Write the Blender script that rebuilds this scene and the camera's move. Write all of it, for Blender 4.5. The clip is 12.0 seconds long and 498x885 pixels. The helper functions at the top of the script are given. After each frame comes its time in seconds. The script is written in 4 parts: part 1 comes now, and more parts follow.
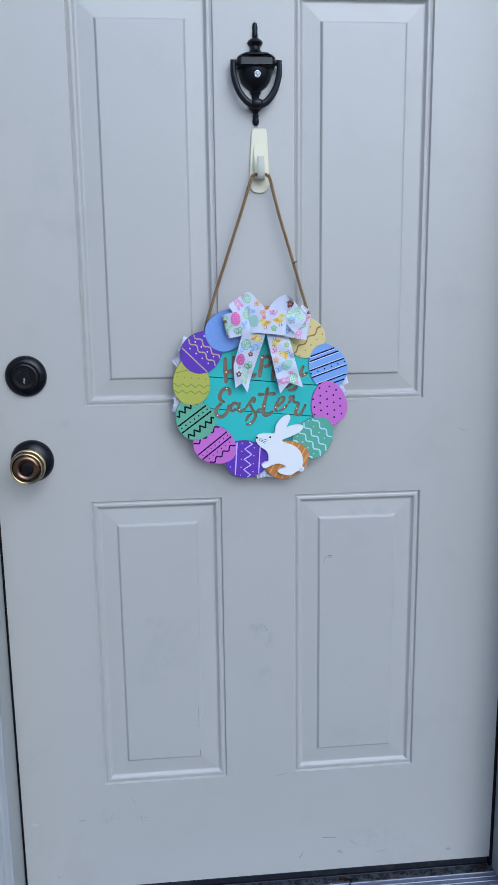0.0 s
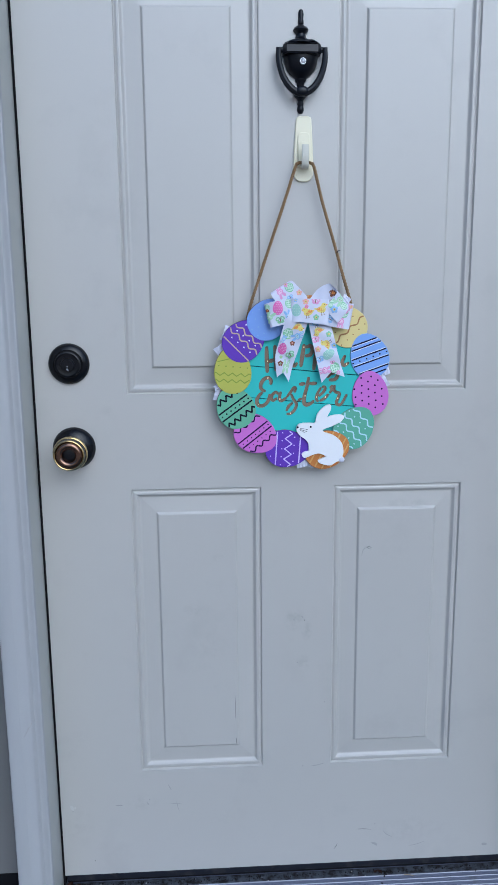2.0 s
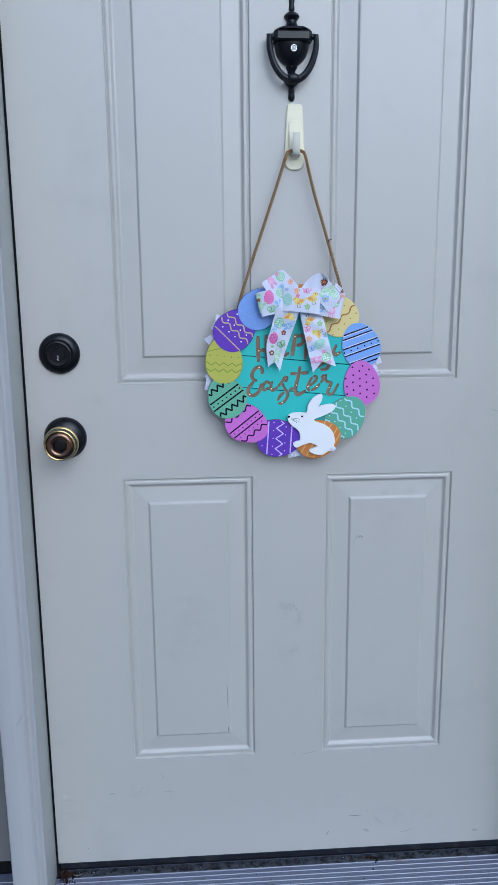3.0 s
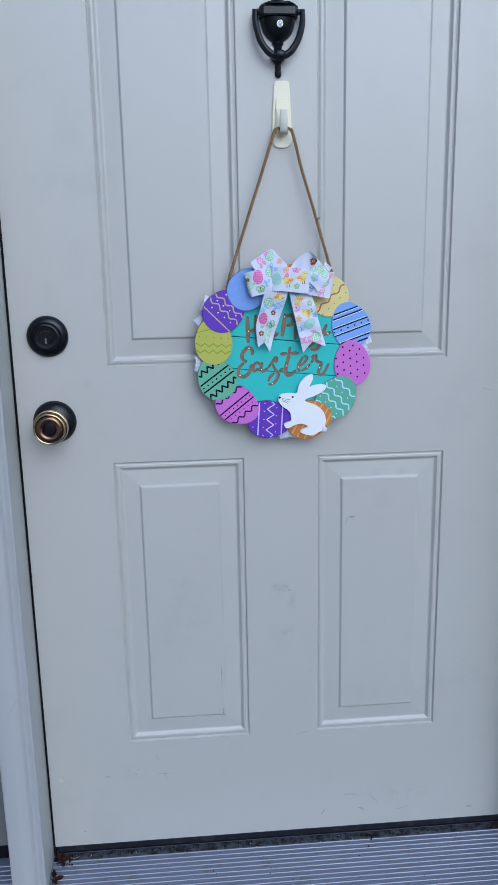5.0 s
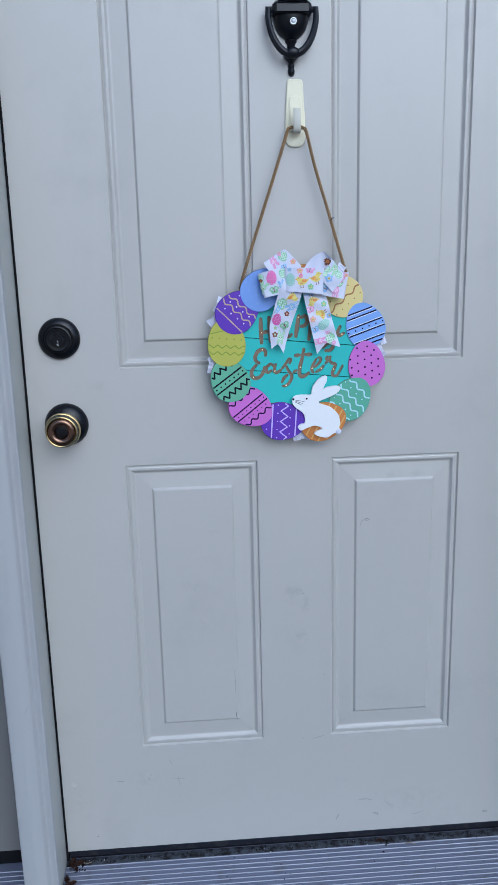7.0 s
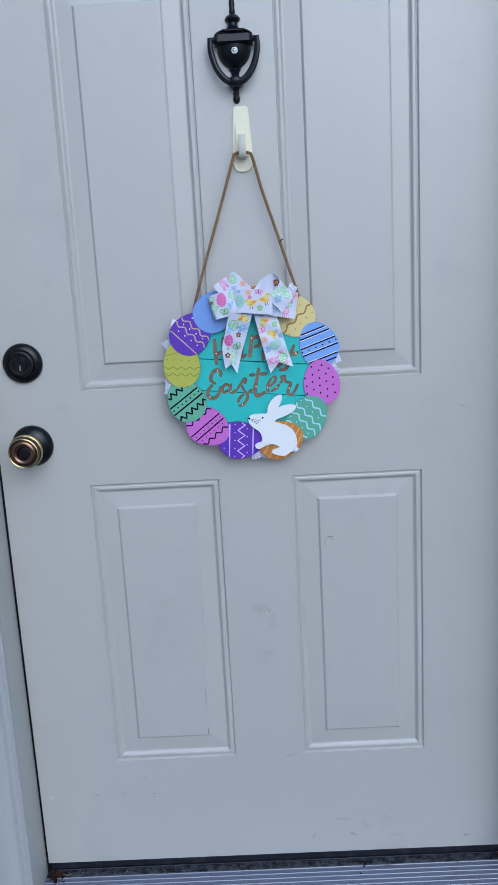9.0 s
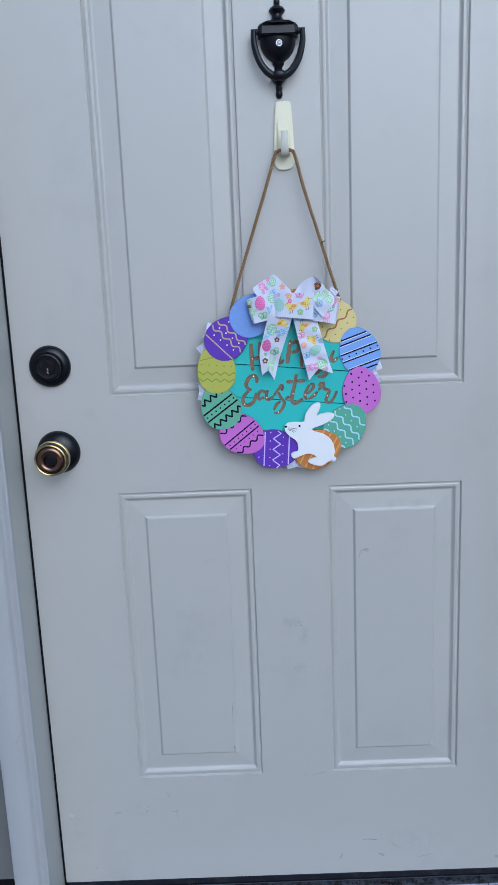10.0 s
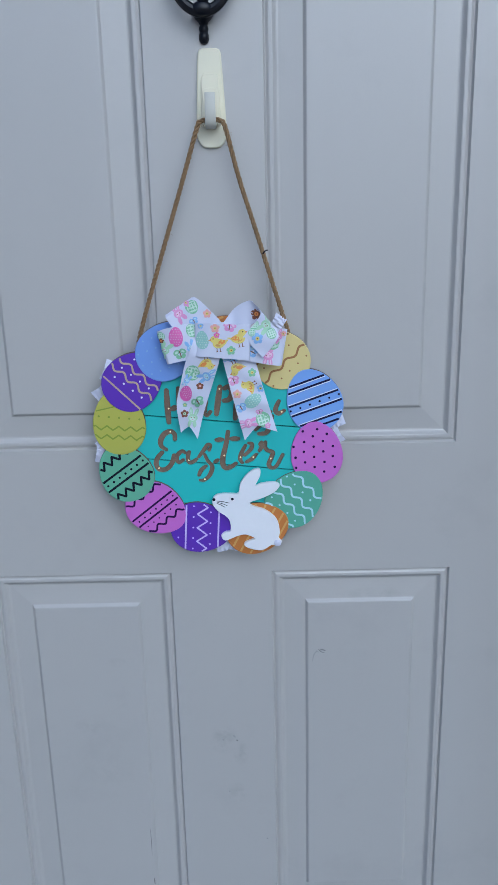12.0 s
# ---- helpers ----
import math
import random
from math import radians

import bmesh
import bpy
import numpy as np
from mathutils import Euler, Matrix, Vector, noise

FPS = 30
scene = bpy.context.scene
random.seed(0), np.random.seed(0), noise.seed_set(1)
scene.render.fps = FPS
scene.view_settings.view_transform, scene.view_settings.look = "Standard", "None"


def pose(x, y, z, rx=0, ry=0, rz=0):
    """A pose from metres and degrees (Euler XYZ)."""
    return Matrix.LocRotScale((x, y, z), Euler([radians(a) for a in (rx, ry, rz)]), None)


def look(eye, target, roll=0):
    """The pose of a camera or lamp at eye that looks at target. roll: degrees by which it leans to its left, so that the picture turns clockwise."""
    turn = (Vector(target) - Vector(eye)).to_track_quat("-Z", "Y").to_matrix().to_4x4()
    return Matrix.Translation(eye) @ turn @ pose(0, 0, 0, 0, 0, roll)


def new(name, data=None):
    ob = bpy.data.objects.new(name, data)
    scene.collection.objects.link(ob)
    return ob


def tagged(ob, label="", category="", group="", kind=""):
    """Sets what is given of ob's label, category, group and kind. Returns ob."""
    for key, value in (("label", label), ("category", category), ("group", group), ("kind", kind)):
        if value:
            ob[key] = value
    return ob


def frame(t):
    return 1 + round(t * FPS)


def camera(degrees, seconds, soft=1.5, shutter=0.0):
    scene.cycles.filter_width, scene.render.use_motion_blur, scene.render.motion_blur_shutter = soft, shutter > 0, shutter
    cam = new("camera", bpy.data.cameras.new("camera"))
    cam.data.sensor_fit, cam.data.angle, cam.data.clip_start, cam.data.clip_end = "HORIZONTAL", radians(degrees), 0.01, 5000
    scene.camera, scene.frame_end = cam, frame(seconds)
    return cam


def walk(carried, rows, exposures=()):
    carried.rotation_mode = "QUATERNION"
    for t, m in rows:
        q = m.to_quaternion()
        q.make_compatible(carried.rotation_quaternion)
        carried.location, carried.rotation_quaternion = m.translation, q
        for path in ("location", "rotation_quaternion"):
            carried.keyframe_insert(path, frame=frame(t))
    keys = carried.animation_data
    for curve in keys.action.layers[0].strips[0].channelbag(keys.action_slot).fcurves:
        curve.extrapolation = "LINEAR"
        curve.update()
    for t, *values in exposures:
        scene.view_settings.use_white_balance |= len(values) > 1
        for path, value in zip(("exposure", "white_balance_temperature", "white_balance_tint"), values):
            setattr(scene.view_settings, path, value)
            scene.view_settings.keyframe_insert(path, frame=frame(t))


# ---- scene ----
cam = camera(34.4, 12.0, soft=0.6)
PATH = [
    (0, (-0.151, -1.37, 1.195), (0.034, 0.582, 0.799), -0.7),
    (0.5, (-0.144, -1.37, 1.199), (-0.056, 0.593, 0.825), -0.6),
    (1, (-0.156, -1.372, 1.194), (-0.08, 0.591, 0.819), -0.5),
    (1.5, (-0.156, -1.376, 1.189), (-0.068, 0.584, 0.8), -0.5),
    (2, (-0.17, -1.37, 1.186), (-0.058, 0.585, 0.778), -0.5),
    (2.5, (-0.169, -1.373, 1.188), (-0.049, 0.578, 0.767), -0.5),
    (3, (-0.166, -1.369, 1.187), (-0.039, 0.579, 0.752), -0.5),
    (5, (-0.167, -1.366, 1.178), (-0.017, 0.573, 0.709), -1.1),
    (5.5, (-0.163, -1.364, 1.176), (-0.022, 0.573, 0.701), -1.2),
    (6, (-0.17, -1.36, 1.175), (-0.032, 0.577, 0.697), -1.3),
    (6.5, (-0.17, -1.356, 1.178), (-0.041, 0.582, 0.699), -1.3),
    (7, (-0.175, -1.351, 1.18), (-0.045, 0.588, 0.71), -1.4),
    (7.5, (-0.159, -1.354, 1.184), (-0.025, 0.589, 0.729), -1.6),
    (7.7, (-0.139, -1.358, 1.183), (-0.01, 0.588, 0.736), -1.7),
    (9.3, (0.018, -1.377, 1.182), (-0.028, 0.577, 0.758), -3.2),
    (9.5, (-0.009, -1.365, 1.185), (-0.048, 0.588, 0.759), -3.0),
    (10, (-0.063, -1.322, 1.193), (-0.076, 0.63, 0.761), -2.3),
    (10.5, (-0.129, -1.299, 1.193), (-0.097, 0.654, 0.762), -1.6),
    (11, (-0.126, -1.265, 1.18), (-0.064, 0.684, 0.734), -1.4),
    (11.5, (-0.052, -1.117, 1.175), (-0.012, 0.82, 0.678), -1.6),
    (12, (0.04, -0.949, 1.272), (0.027, 0.97, 0.708), -1.4),
]
walk(cam, [(t, look(eye, target, roll)) for t, eye, target, roll in PATH],
     [(0, 0.01, 5010, 5), (0.5, -0.04, 5010, 5), (1.5, -0.01, 5010, 5), (2.5, 0.0, 5000, 5), (7.5, 0.01, 5000, 5), (9.5, -0.04, 5000, 5), (11.0, -0.09, 4980, 5), (12.0, -0.24, 4960, 5)])

# ---------------- world, sun, exposure ----------------
world = bpy.data.worlds.new("sky")
scene.world = world
world.use_nodes = True
wt = world.node_tree
sky = wt.nodes.new("ShaderNodeTexSky")
sky.sky_type = "NISHITA"
sky.sun_disc = False
sky.sun_elevation = radians(36)
sky.sun_rotation = radians(161)
sky.air_density, sky.dust_density, sky.ozone_density = 1.0, 4.0, 3.0
wt.links.new(sky.outputs["Color"], wt.nodes["Background"].inputs["Color"])
wt.nodes["Background"].inputs["Strength"].default_value = 0.115
sun_data = bpy.data.lights.new("sun", "SUN")
sun_data.energy = 1.05
sun_data.angle = radians(60)
sun_data.color = (1.0, 0.95, 0.87)
sun = new("sun", sun_data)
sun.matrix_world = look((0.9, -2.6, 2.4), (0, 0, 0.4))


# ---------------- materials ----------------
def mat(name, color, rough=0.5, metal=0.0, var=0.12, scale=12.0, fine=180.0, bump=0.15, dist=0.0006, coat=0.0, stain=None, spec=0.5, spots=()):
    """Colour with cloudy variation at two sizes and a fine relief."""
    m = bpy.data.materials.new(name)
    m.use_nodes = True
    nt = m.node_tree
    b = nt.nodes["Principled BSDF"]
    b.inputs["Roughness"].default_value = rough
    b.inputs["Metallic"].default_value = metal
    b.inputs["Coat Weight"].default_value = coat
    b.inputs["Specular IOR Level"].default_value = spec
    co = nt.nodes.new("ShaderNodeTexCoord")
    big, small = nt.nodes.new("ShaderNodeTexNoise"), nt.nodes.new("ShaderNodeTexNoise")
    big.inputs["Scale"].default_value, small.inputs["Scale"].default_value = scale, fine
    big.inputs["Detail"].default_value, small.inputs["Detail"].default_value = 5.0, 3.0
    for n in (big, small):
        nt.links.new(co.outputs["Object"], n.inputs["Vector"])
    mix = nt.nodes.new("ShaderNodeMix")
    mix.data_type = "RGBA"
    dark = [c * (1 - var) for c in color]
    light = [min(1, c * (1 + var * 0.7)) for c in color]
    mix.inputs[6].default_value = (*dark, 1)
    mix.inputs[7].default_value = (*light, 1)
    add = nt.nodes.new("ShaderNodeMath")
    add.operation = "MULTIPLY_ADD"
    add.inputs[1].default_value = 0.35
    nt.links.new(small.outputs["Fac"], add.inputs[0])
    half = nt.nodes.new("ShaderNodeMath")
    half.operation = "MULTIPLY"
    half.inputs[1].default_value = 0.65
    nt.links.new(big.outputs["Fac"], half.inputs[0])
    nt.links.new(half.outputs[0], add.inputs[2])
    nt.links.new(add.outputs[0], mix.inputs[0])
    out = mix.outputs[2]
    if stain:
        scol, sscale, lo, hi, amount = stain
        sn = nt.nodes.new("ShaderNodeTexNoise")
        sn.inputs["Scale"].default_value, sn.inputs["Detail"].default_value = sscale, 7.0
        sn.inputs["Roughness"].default_value = 0.62
        nt.links.new(co.outputs["Object"], sn.inputs["Vector"])
        mr = nt.nodes.new("ShaderNodeMapRange")
        mr.inputs["From Min"].default_value, mr.inputs["From Max"].default_value = lo, hi
        mr.inputs["To Max"].default_value = amount
        nt.links.new(sn.outputs["Fac"], mr.inputs["Value"])
        m2 = nt.nodes.new("ShaderNodeMix")
        m2.data_type = "RGBA"
        m2.inputs[7].default_value = (*scol, 1)
        nt.links.new(mr.outputs["Result"], m2.inputs[0])
        nt.links.new(out, m2.inputs[6])
        out = m2.outputs[2]
    if spots:
        total = smudges(nt, co, spots)
        m3 = nt.nodes.new("ShaderNodeMix")
        m3.data_type = "RGBA"
        m3.inputs[7].default_value = (*[c * 0.62 for c in color], 1)
        nt.links.new(total, m3.inputs[0])
        nt.links.new(out, m3.inputs[6])
        out = m3.outputs[2]
    nt.links.new(out, b.inputs["Base Color"])
    rr = nt.nodes.new("ShaderNodeMapRange")
    rr.inputs["To Min"].default_value, rr.inputs["To Max"].default_value = max(0.02, rough - 0.07), min(1, rough + 0.07)
    nt.links.new(big.outputs["Fac"], rr.inputs["Value"])
    nt.links.new(rr.outputs["Result"], b.inputs["Roughness"])
    if bump:
        bn = nt.nodes.new("ShaderNodeBump")
        bn.inputs["Strength"].default_value, bn.inputs["Distance"].default_value = bump, dist
        nt.links.new(small.outputs["Fac"], bn.inputs["Height"])
        nt.links.new(bn.outputs["Normal"], b.inputs["Normal"])
    return m


def smudges(nt, co, spots):
    """Where rubbed-in dirt lies: rows of x, z, half-width, half-height and amount, broken up by a fine noise."""
    def op(kind, a, b):
        n = nt.nodes.new("ShaderNodeMath")
        n.operation = kind
        for i, v in enumerate((a, b)):
            if isinstance(v, (int, float)):
                n.inputs[i].default_value = v
            else:
                nt.links.new(v, n.inputs[i])
        return n.outputs[0]
    xyz = nt.nodes.new("ShaderNodeSeparateXYZ")
    nt.links.new(co.outputs["Object"], xyz.inputs[0])
    dirt = nt.nodes.new("ShaderNodeTexNoise")
    dirt.inputs["Scale"].default_value, dirt.inputs["Detail"].default_value, dirt.inputs["Roughness"].default_value = 55.0, 6.0, 0.65
    nt.links.new(co.outputs["Object"], dirt.inputs["Vector"])
    total = 0.0
    for x, z, w, h, amount in spots:
        dx = op("DIVIDE", op("SUBTRACT", xyz.outputs["X"], x), w)
        dz = op("DIVIDE", op("SUBTRACT", xyz.outputs["Z"], z), h)
        near = op("MAXIMUM", op("SUBTRACT", 1.0, op("ADD", op("MULTIPLY", dx, dx), op("MULTIPLY", dz, dz))), 0.0)
        rough = op("MAXIMUM", op("SUBTRACT", dirt.outputs["Fac"], 0.42), 0.0)
        total = op("MAXIMUM", total, op("MINIMUM", op("MULTIPLY", op("MULTIPLY", near, rough), amount * 5.0), amount))
    return total


def glow(name, color, strength):
    m = bpy.data.materials.new(name)
    m.use_nodes = True
    b = m.node_tree.nodes["Principled BSDF"]
    b.inputs["Base Color"].default_value = (*color, 1)
    b.inputs["Emission Color"].default_value = (*color, 1)
    b.inputs["Emission Strength"].default_value = strength
    return m


DOOR = mat("door_paint", (0.459, 0.443, 0.417), 0.39, 0, 0.035, 5, 420, 0.10, 0.0004, stain=((0.33, 0.32, 0.31), 7.5, 0.55, 0.74, 0.30), spec=1.0,
           spots=((-0.010, 0.567, 0.022, 0.026, 0.42), (0.012, 0.545, 0.012, 0.022, 0.36), (-0.195, 0.590, 0.024, 0.016, 0.20), (-0.150, 0.690, 0.014, 0.008, 0.22), (0.190, 0.782, 0.045, 0.010, 0.28), (-0.170, 0.520, 0.050, 0.030, 0.14),
                  (-0.300, 0.205, 0.035, 0.020, 0.20), (0.210, 0.120, 0.090, 0.030, 0.20), (-0.420, 0.160, 0.030, 0.050, 0.16), (0.005, 0.480, 0.016, 0.020, 0.32), (-0.330, 0.960, 0.014, 0.010, 0.22)))
TRIM = mat("white_trim_paint", (0.39, 0.39, 0.395), 0.45, 0, 0.05, 6, 300, 0.1, 0.0004, stain=((0.42, 0.40, 0.38), 14, 0.62, 0.8, 0.3))
JAMB = mat("jamb_paint", (0.44, 0.445, 0.415), 0.5, 0, 0.05, 7, 300, 0.1, 0.0004)
# taupe darkened to hold the shade that falls in the recess
SIDE = mat("shade_darkened_side_paint", (0.20, 0.195, 0.19), 0.5, 0, 0.06, 6, 300, 0.1, 0.0004)
RUBBER = mat("black_rubber", (0.008, 0.008, 0.010), 0.8, 0, 0.2, 30, 400, 0.2, spec=0.12)
SWEEP = mat("dark_sweep_rubber", (0.012, 0.014, 0.022), 0.75, 0, 0.35, 18, 300, 0.2, stain=((0.05, 0.048, 0.046), 34, 0.5, 0.75, 0.7), spec=0.2)
DIRTY = mat("soil_caked_metal", (0.075, 0.082, 0.098), 0.85, 0, 0.4, 40, 600, 0.5, 0.0006, stain=((0.012, 0.011, 0.011), 70, 0.44, 0.62, 0.95), spec=0.2)
# worn metal whose base colour includes the blue of the sky light
ALU = mat("sky_blued_worn_aluminium", (0.175, 0.19, 0.265), 0.5, 0.35, 0.2, 22, 500, 0.25, 0.0004, stain=((0.10, 0.09, 0.08), 28, 0.56, 0.78, 0.8))
# lighter aluminium: the highlight on the ridge tops is put into the colour
ALU_BRIGHT = mat("ridge_highlight_aluminium", (0.31, 0.33, 0.40), 0.4, 0.5, 0.12, 30, 500, 0.15, 0.0003, stain=((0.2, 0.19, 0.18), 34, 0.58, 0.8, 0.6))
SOIL = mat("grit", (0.013, 0.012, 0.0125), 1.0, 0, 0.5, 60, 700, 0.6, spec=0.05)
LEAF = mat("dead_leaf", (0.036, 0.019, 0.015), 0.95, 0, 0.5, 80, 500, 0.4, spec=0.08)
CHALK = mat("pale_specks", (0.5, 0.5, 0.48), 0.7, 0, 0.3, 60, 500, 0.2)
STALK = mat("dry_stalk_straw", (0.24, 0.19, 0.13), 0.8, 0, 0.3, 60, 500, 0.3)
BRONZE = mat("black_bronze", (0.004, 0.0045, 0.007), 0.24, 0.0, 0.3, 30, 350, 0.12, 0.0003, spec=0.32)
IRON = mat("black_iron_paint", (0.005, 0.006, 0.010), 0.33, 0.0, 0.3, 25, 380, 0.18, 0.0003, spec=0.3)
BRASS = mat("aged_brass", (0.55, 0.42, 0.20), 0.22, 1.0, 0.2, 30, 300, 0.05)
COPPER = mat("rubbed_bronze_face", (0.20, 0.125, 0.09), 0.16, 1.0, 0.25, 40, 300, 0.05)
STEEL = mat("bright_steel", (0.62, 0.63, 0.65), 0.28, 0.9, 0.1, 60, 400, 0.05)
LENS = mat("peephole_glass", (0.55, 0.56, 0.6), 0.08, 0.3, 0.1, 60, 400, 0.0)
CREAM = mat("cream_plastic", (0.80, 0.755, 0.565), 0.32, 0, 0.04, 20, 300, 0.05)
# cream plastic greyed to carry the reflection on the hook arm
GREYTIP = mat("reflection_grey_plastic", (0.55, 0.535, 0.46), 0.4, 0, 0.05, 20, 300, 0.05)
TWINE = mat("jute_twine", (0.30, 0.19, 0.09), 0.9, 0, 0.75, 220, 900, 0.7, 0.0006)
EGG_EDGE = mat("sawn_plywood_edge", (0.15, 0.10, 0.07), 0.75, 0, 0.3, 60, 400, 0.3)
WOOD = mat("plywood_edge", (0.28, 0.17, 0.09), 0.7, 0, 0.25, 30, 300, 0.3)
TEAL = mat("teal_paint", (0.075, 0.50, 0.47), 0.5, 0, 0.06, 14, 350, 0.15)
GROOVE = mat("dark_groove", (0.01, 0.09, 0.10), 0.8, 0, 0.2, 30, 300, 0.1)
LETTER = mat("glittered_brown_wood", (0.27, 0.185, 0.13), 0.36, 0.3, 0.6, 160, 900, 0.5, 0.0005)
RIBBON = mat("white_satin_ribbon", (0.66, 0.67, 0.79), 0.5, 0, 0.03, 25, 900, 0.25, 0.0002)
BULB = glow("warm_bulb", (1.0, 0.66, 0.34), 1.1)


def paint(name, c, rough=0.45, spec=0.5):
    return mat(name, c, rough, 0, 0.05, 25, 400, 0.08, 0.0003, spec=spec)


VIOLET = paint("violet_paint", (0.105, 0.028, 0.42))
YGREEN = paint("lime_paint", (0.46, 0.46, 0.07))
MINT = paint("mint_paint", (0.16, 0.42, 0.27))
ORCHID = paint("orchid_paint", (0.54, 0.15, 0.56))
ORANGE = paint("orange_paint", (0.52, 0.19, 0.035))
SEAGREEN = paint("sea_green_paint", (0.13, 0.40, 0.28))
SKY = paint("sky_blue_paint", (0.22, 0.38, 0.78))
PALEBLUE = paint("pale_blue_paint", (0.20, 0.33, 0.72))
STRAW = paint("straw_paint", (0.72, 0.60, 0.24))
WHITE = paint("white_paint", (0.82, 0.82, 0.84))
BLACK = paint("black_ink", (0.006, 0.006, 0.018), 0.6, 0.15)
NAVY = paint("plum_ink", (0.022, 0.006, 0.06), 0.6, 0.15)
MIDNIGHT = paint("midnight_blue_ink", (0.008, 0.008, 0.05), 0.6, 0.2)
GOLD = paint("gold_ink", (0.52, 0.40, 0.26))
LIME = paint("green_ink", (0.24, 0.32, 0.03))
LILAC = paint("lilac_ink", (0.62, 0.52, 0.85))
ICE = paint("ice_blue_ink", (0.50, 0.72, 0.80))
BROWN = paint("brown_ink", (0.34, 0.16, 0.05))
AMBER = paint("amber_ink", (0.62, 0.36, 0.10))
PINK = paint("pink_print", (0.74, 0.15, 0.46))
ROSE = paint("rose_print", (0.72, 0.32, 0.58))
YELLOW = paint("yellow_print", (0.76, 0.64, 0.16))
CORAL = paint("coral_print", (0.80, 0.42, 0.36))
DUSK = paint("faint_blue_dots", (0.26, 0.42, 0.70))
TANGERINE = paint("tangerine_print", (0.75, 0.28, 0.06))
LEAFGREEN = paint("green_print", (0.42, 0.66, 0.44))
AQUA = paint("aqua_print", (0.36, 0.60, 0.54))
BLUEP = paint("blue_print", (0.30, 0.50, 0.80))
MEADOW = paint("meadow_green_print", (0.27, 0.55, 0.33))
PALEGREEN = paint("pale_green_print", (0.60, 0.76, 0.64))
BLUSH = paint("blush_print", (0.82, 0.58, 0.74))
UMBER = paint("umber_print", (0.20, 0.07, 0.04))
PALE = mat("pale_scuff", (0.53, 0.52, 0.50), 0.5, 0, 0.1, 60, 500, 0.1)
MARK = mat("scuff_grey", (0.21, 0.205, 0.20), 0.7, 0, 0.3, 60, 500, 0.1)
SMUDGE = mat("light_scuff_grey", (0.37, 0.362, 0.35), 0.6, 0, 0.2, 60, 500, 0.1)
# slab colour made dark and blue so its bounce cools the lower door
CONCRETE = mat("blue_bounce_concrete", (0.052, 0.088, 0.120), 0.9, 0, 0.2, 3, 120, 0.4, 0.002, stain=((0.065, 0.088, 0.13), 1.5, 0.5, 0.75, 0.5))
# unseen ground, made pale and warm to bounce light onto the upper door
GROUND = mat("warm_bounce_ground", (0.46, 0.37, 0.30), 0.95, 0, 0.35, 0.6, 30, 0.6, 0.01)
WALLM = mat("house_wall_paint", (0.42, 0.40, 0.38), 0.7, 0, 0.08, 3, 160, 0.3, 0.001)


# ---------------- mesh helpers ----------------
def thing(name, loc, label, category, kind="", group=""):
    e = new(name)
    e.location = loc
    e.empty_display_size = 0.05
    return tagged(e, label, category, group, kind)


def mesh_of(name, bm, mats, smooth=True):
    bmesh.ops.recalc_face_normals(bm, faces=bm.faces)
    me = bpy.data.meshes.new(name)
    bm.to_mesh(me)
    bm.free()
    for m in (mats if isinstance(mats, (list, tuple)) else [mats]):
        me.materials.append(m)
    if smooth:
        me.shade_smooth()
        me.set_sharp_from_angle(angle=radians(35))
    return me


def part(name, bm, mats, parent, label="", smooth=True):
    """One mesh under a thing or a part; its vertices are in world metres."""
    ob = new(name, mesh_of(name, bm, mats, smooth))
    ob.parent = parent
    if parent.type == "EMPTY":
        ob.matrix_parent_inverse = Matrix.Translation(-parent.location)
    if label:
        tagged(ob, label)
    return ob


def add_box(bm, x0, x1, y0, y1, z0, z1, bevel=0.0):
    r = bmesh.ops.create_cube(bm, size=1.0)
    for v in r["verts"]:
        v.co = Vector(((x0 + x1) / 2 + v.co.x * (x1 - x0), (y0 + y1) / 2 + v.co.y * (y1 - y0), (z0 + z1) / 2 + v.co.z * (z1 - z0)))
    if bevel:
        es = list({e for v in r["verts"] for e in v.link_edges})
        bmesh.ops.bevel(bm, geom=es, offset=bevel, segments=2, profile=0.6, affect="EDGES")


def box(x0, x1, y0, y1, z0, z1, bevel=0.0):
    bm = bmesh.new()
    add_box(bm, x0, x1, y0, y1, z0, z1, bevel)
    return bm


def smooth_path(pts, n=8, closed=False):
    """Catmull-Rom through the points."""
    pts = [Vector(p) for p in pts]
    k = len(pts)
    out = []
    for i in range(k if closed else k - 1):
        if closed:
            p0, p1, p2, p3 = (pts[(i + j) % k] for j in (-1, 0, 1, 2))
        else:
            p0, p1, p2, p3 = pts[max(i - 1, 0)], pts[i], pts[i + 1], pts[min(i + 2, k - 1)]
        for s in range(n):
            t = s / n
            out.append(0.5 * (2 * p1 + (p2 - p0) * t + (2 * p0 - 5 * p1 + 4 * p2 - p3) * t * t + (3 * p1 - p0 - 3 * p2 + p3) * t ** 3))
    if not closed:
        out.append(pts[-1])
    return out


def inset(outline, d):
    """The closed outline of (x, z), drawn inwards by d."""
    n = len(outline)
    area = sum(outline[i][0] * outline[(i + 1) % n][1] - outline[(i + 1) % n][0] * outline[i][1] for i in range(n))
    s = 1 if area > 0 else -1
    res = []
    for i in range(n):
        (ax, az), (bx, bz) = outline[i - 1], outline[(i + 1) % n]
        tx, tz = bx - ax, bz - az
        L = math.hypot(tx, tz) or 1
        res.append((outline[i][0] - s * tz / L * d, outline[i][1] + s * tx / L * d))
    return res


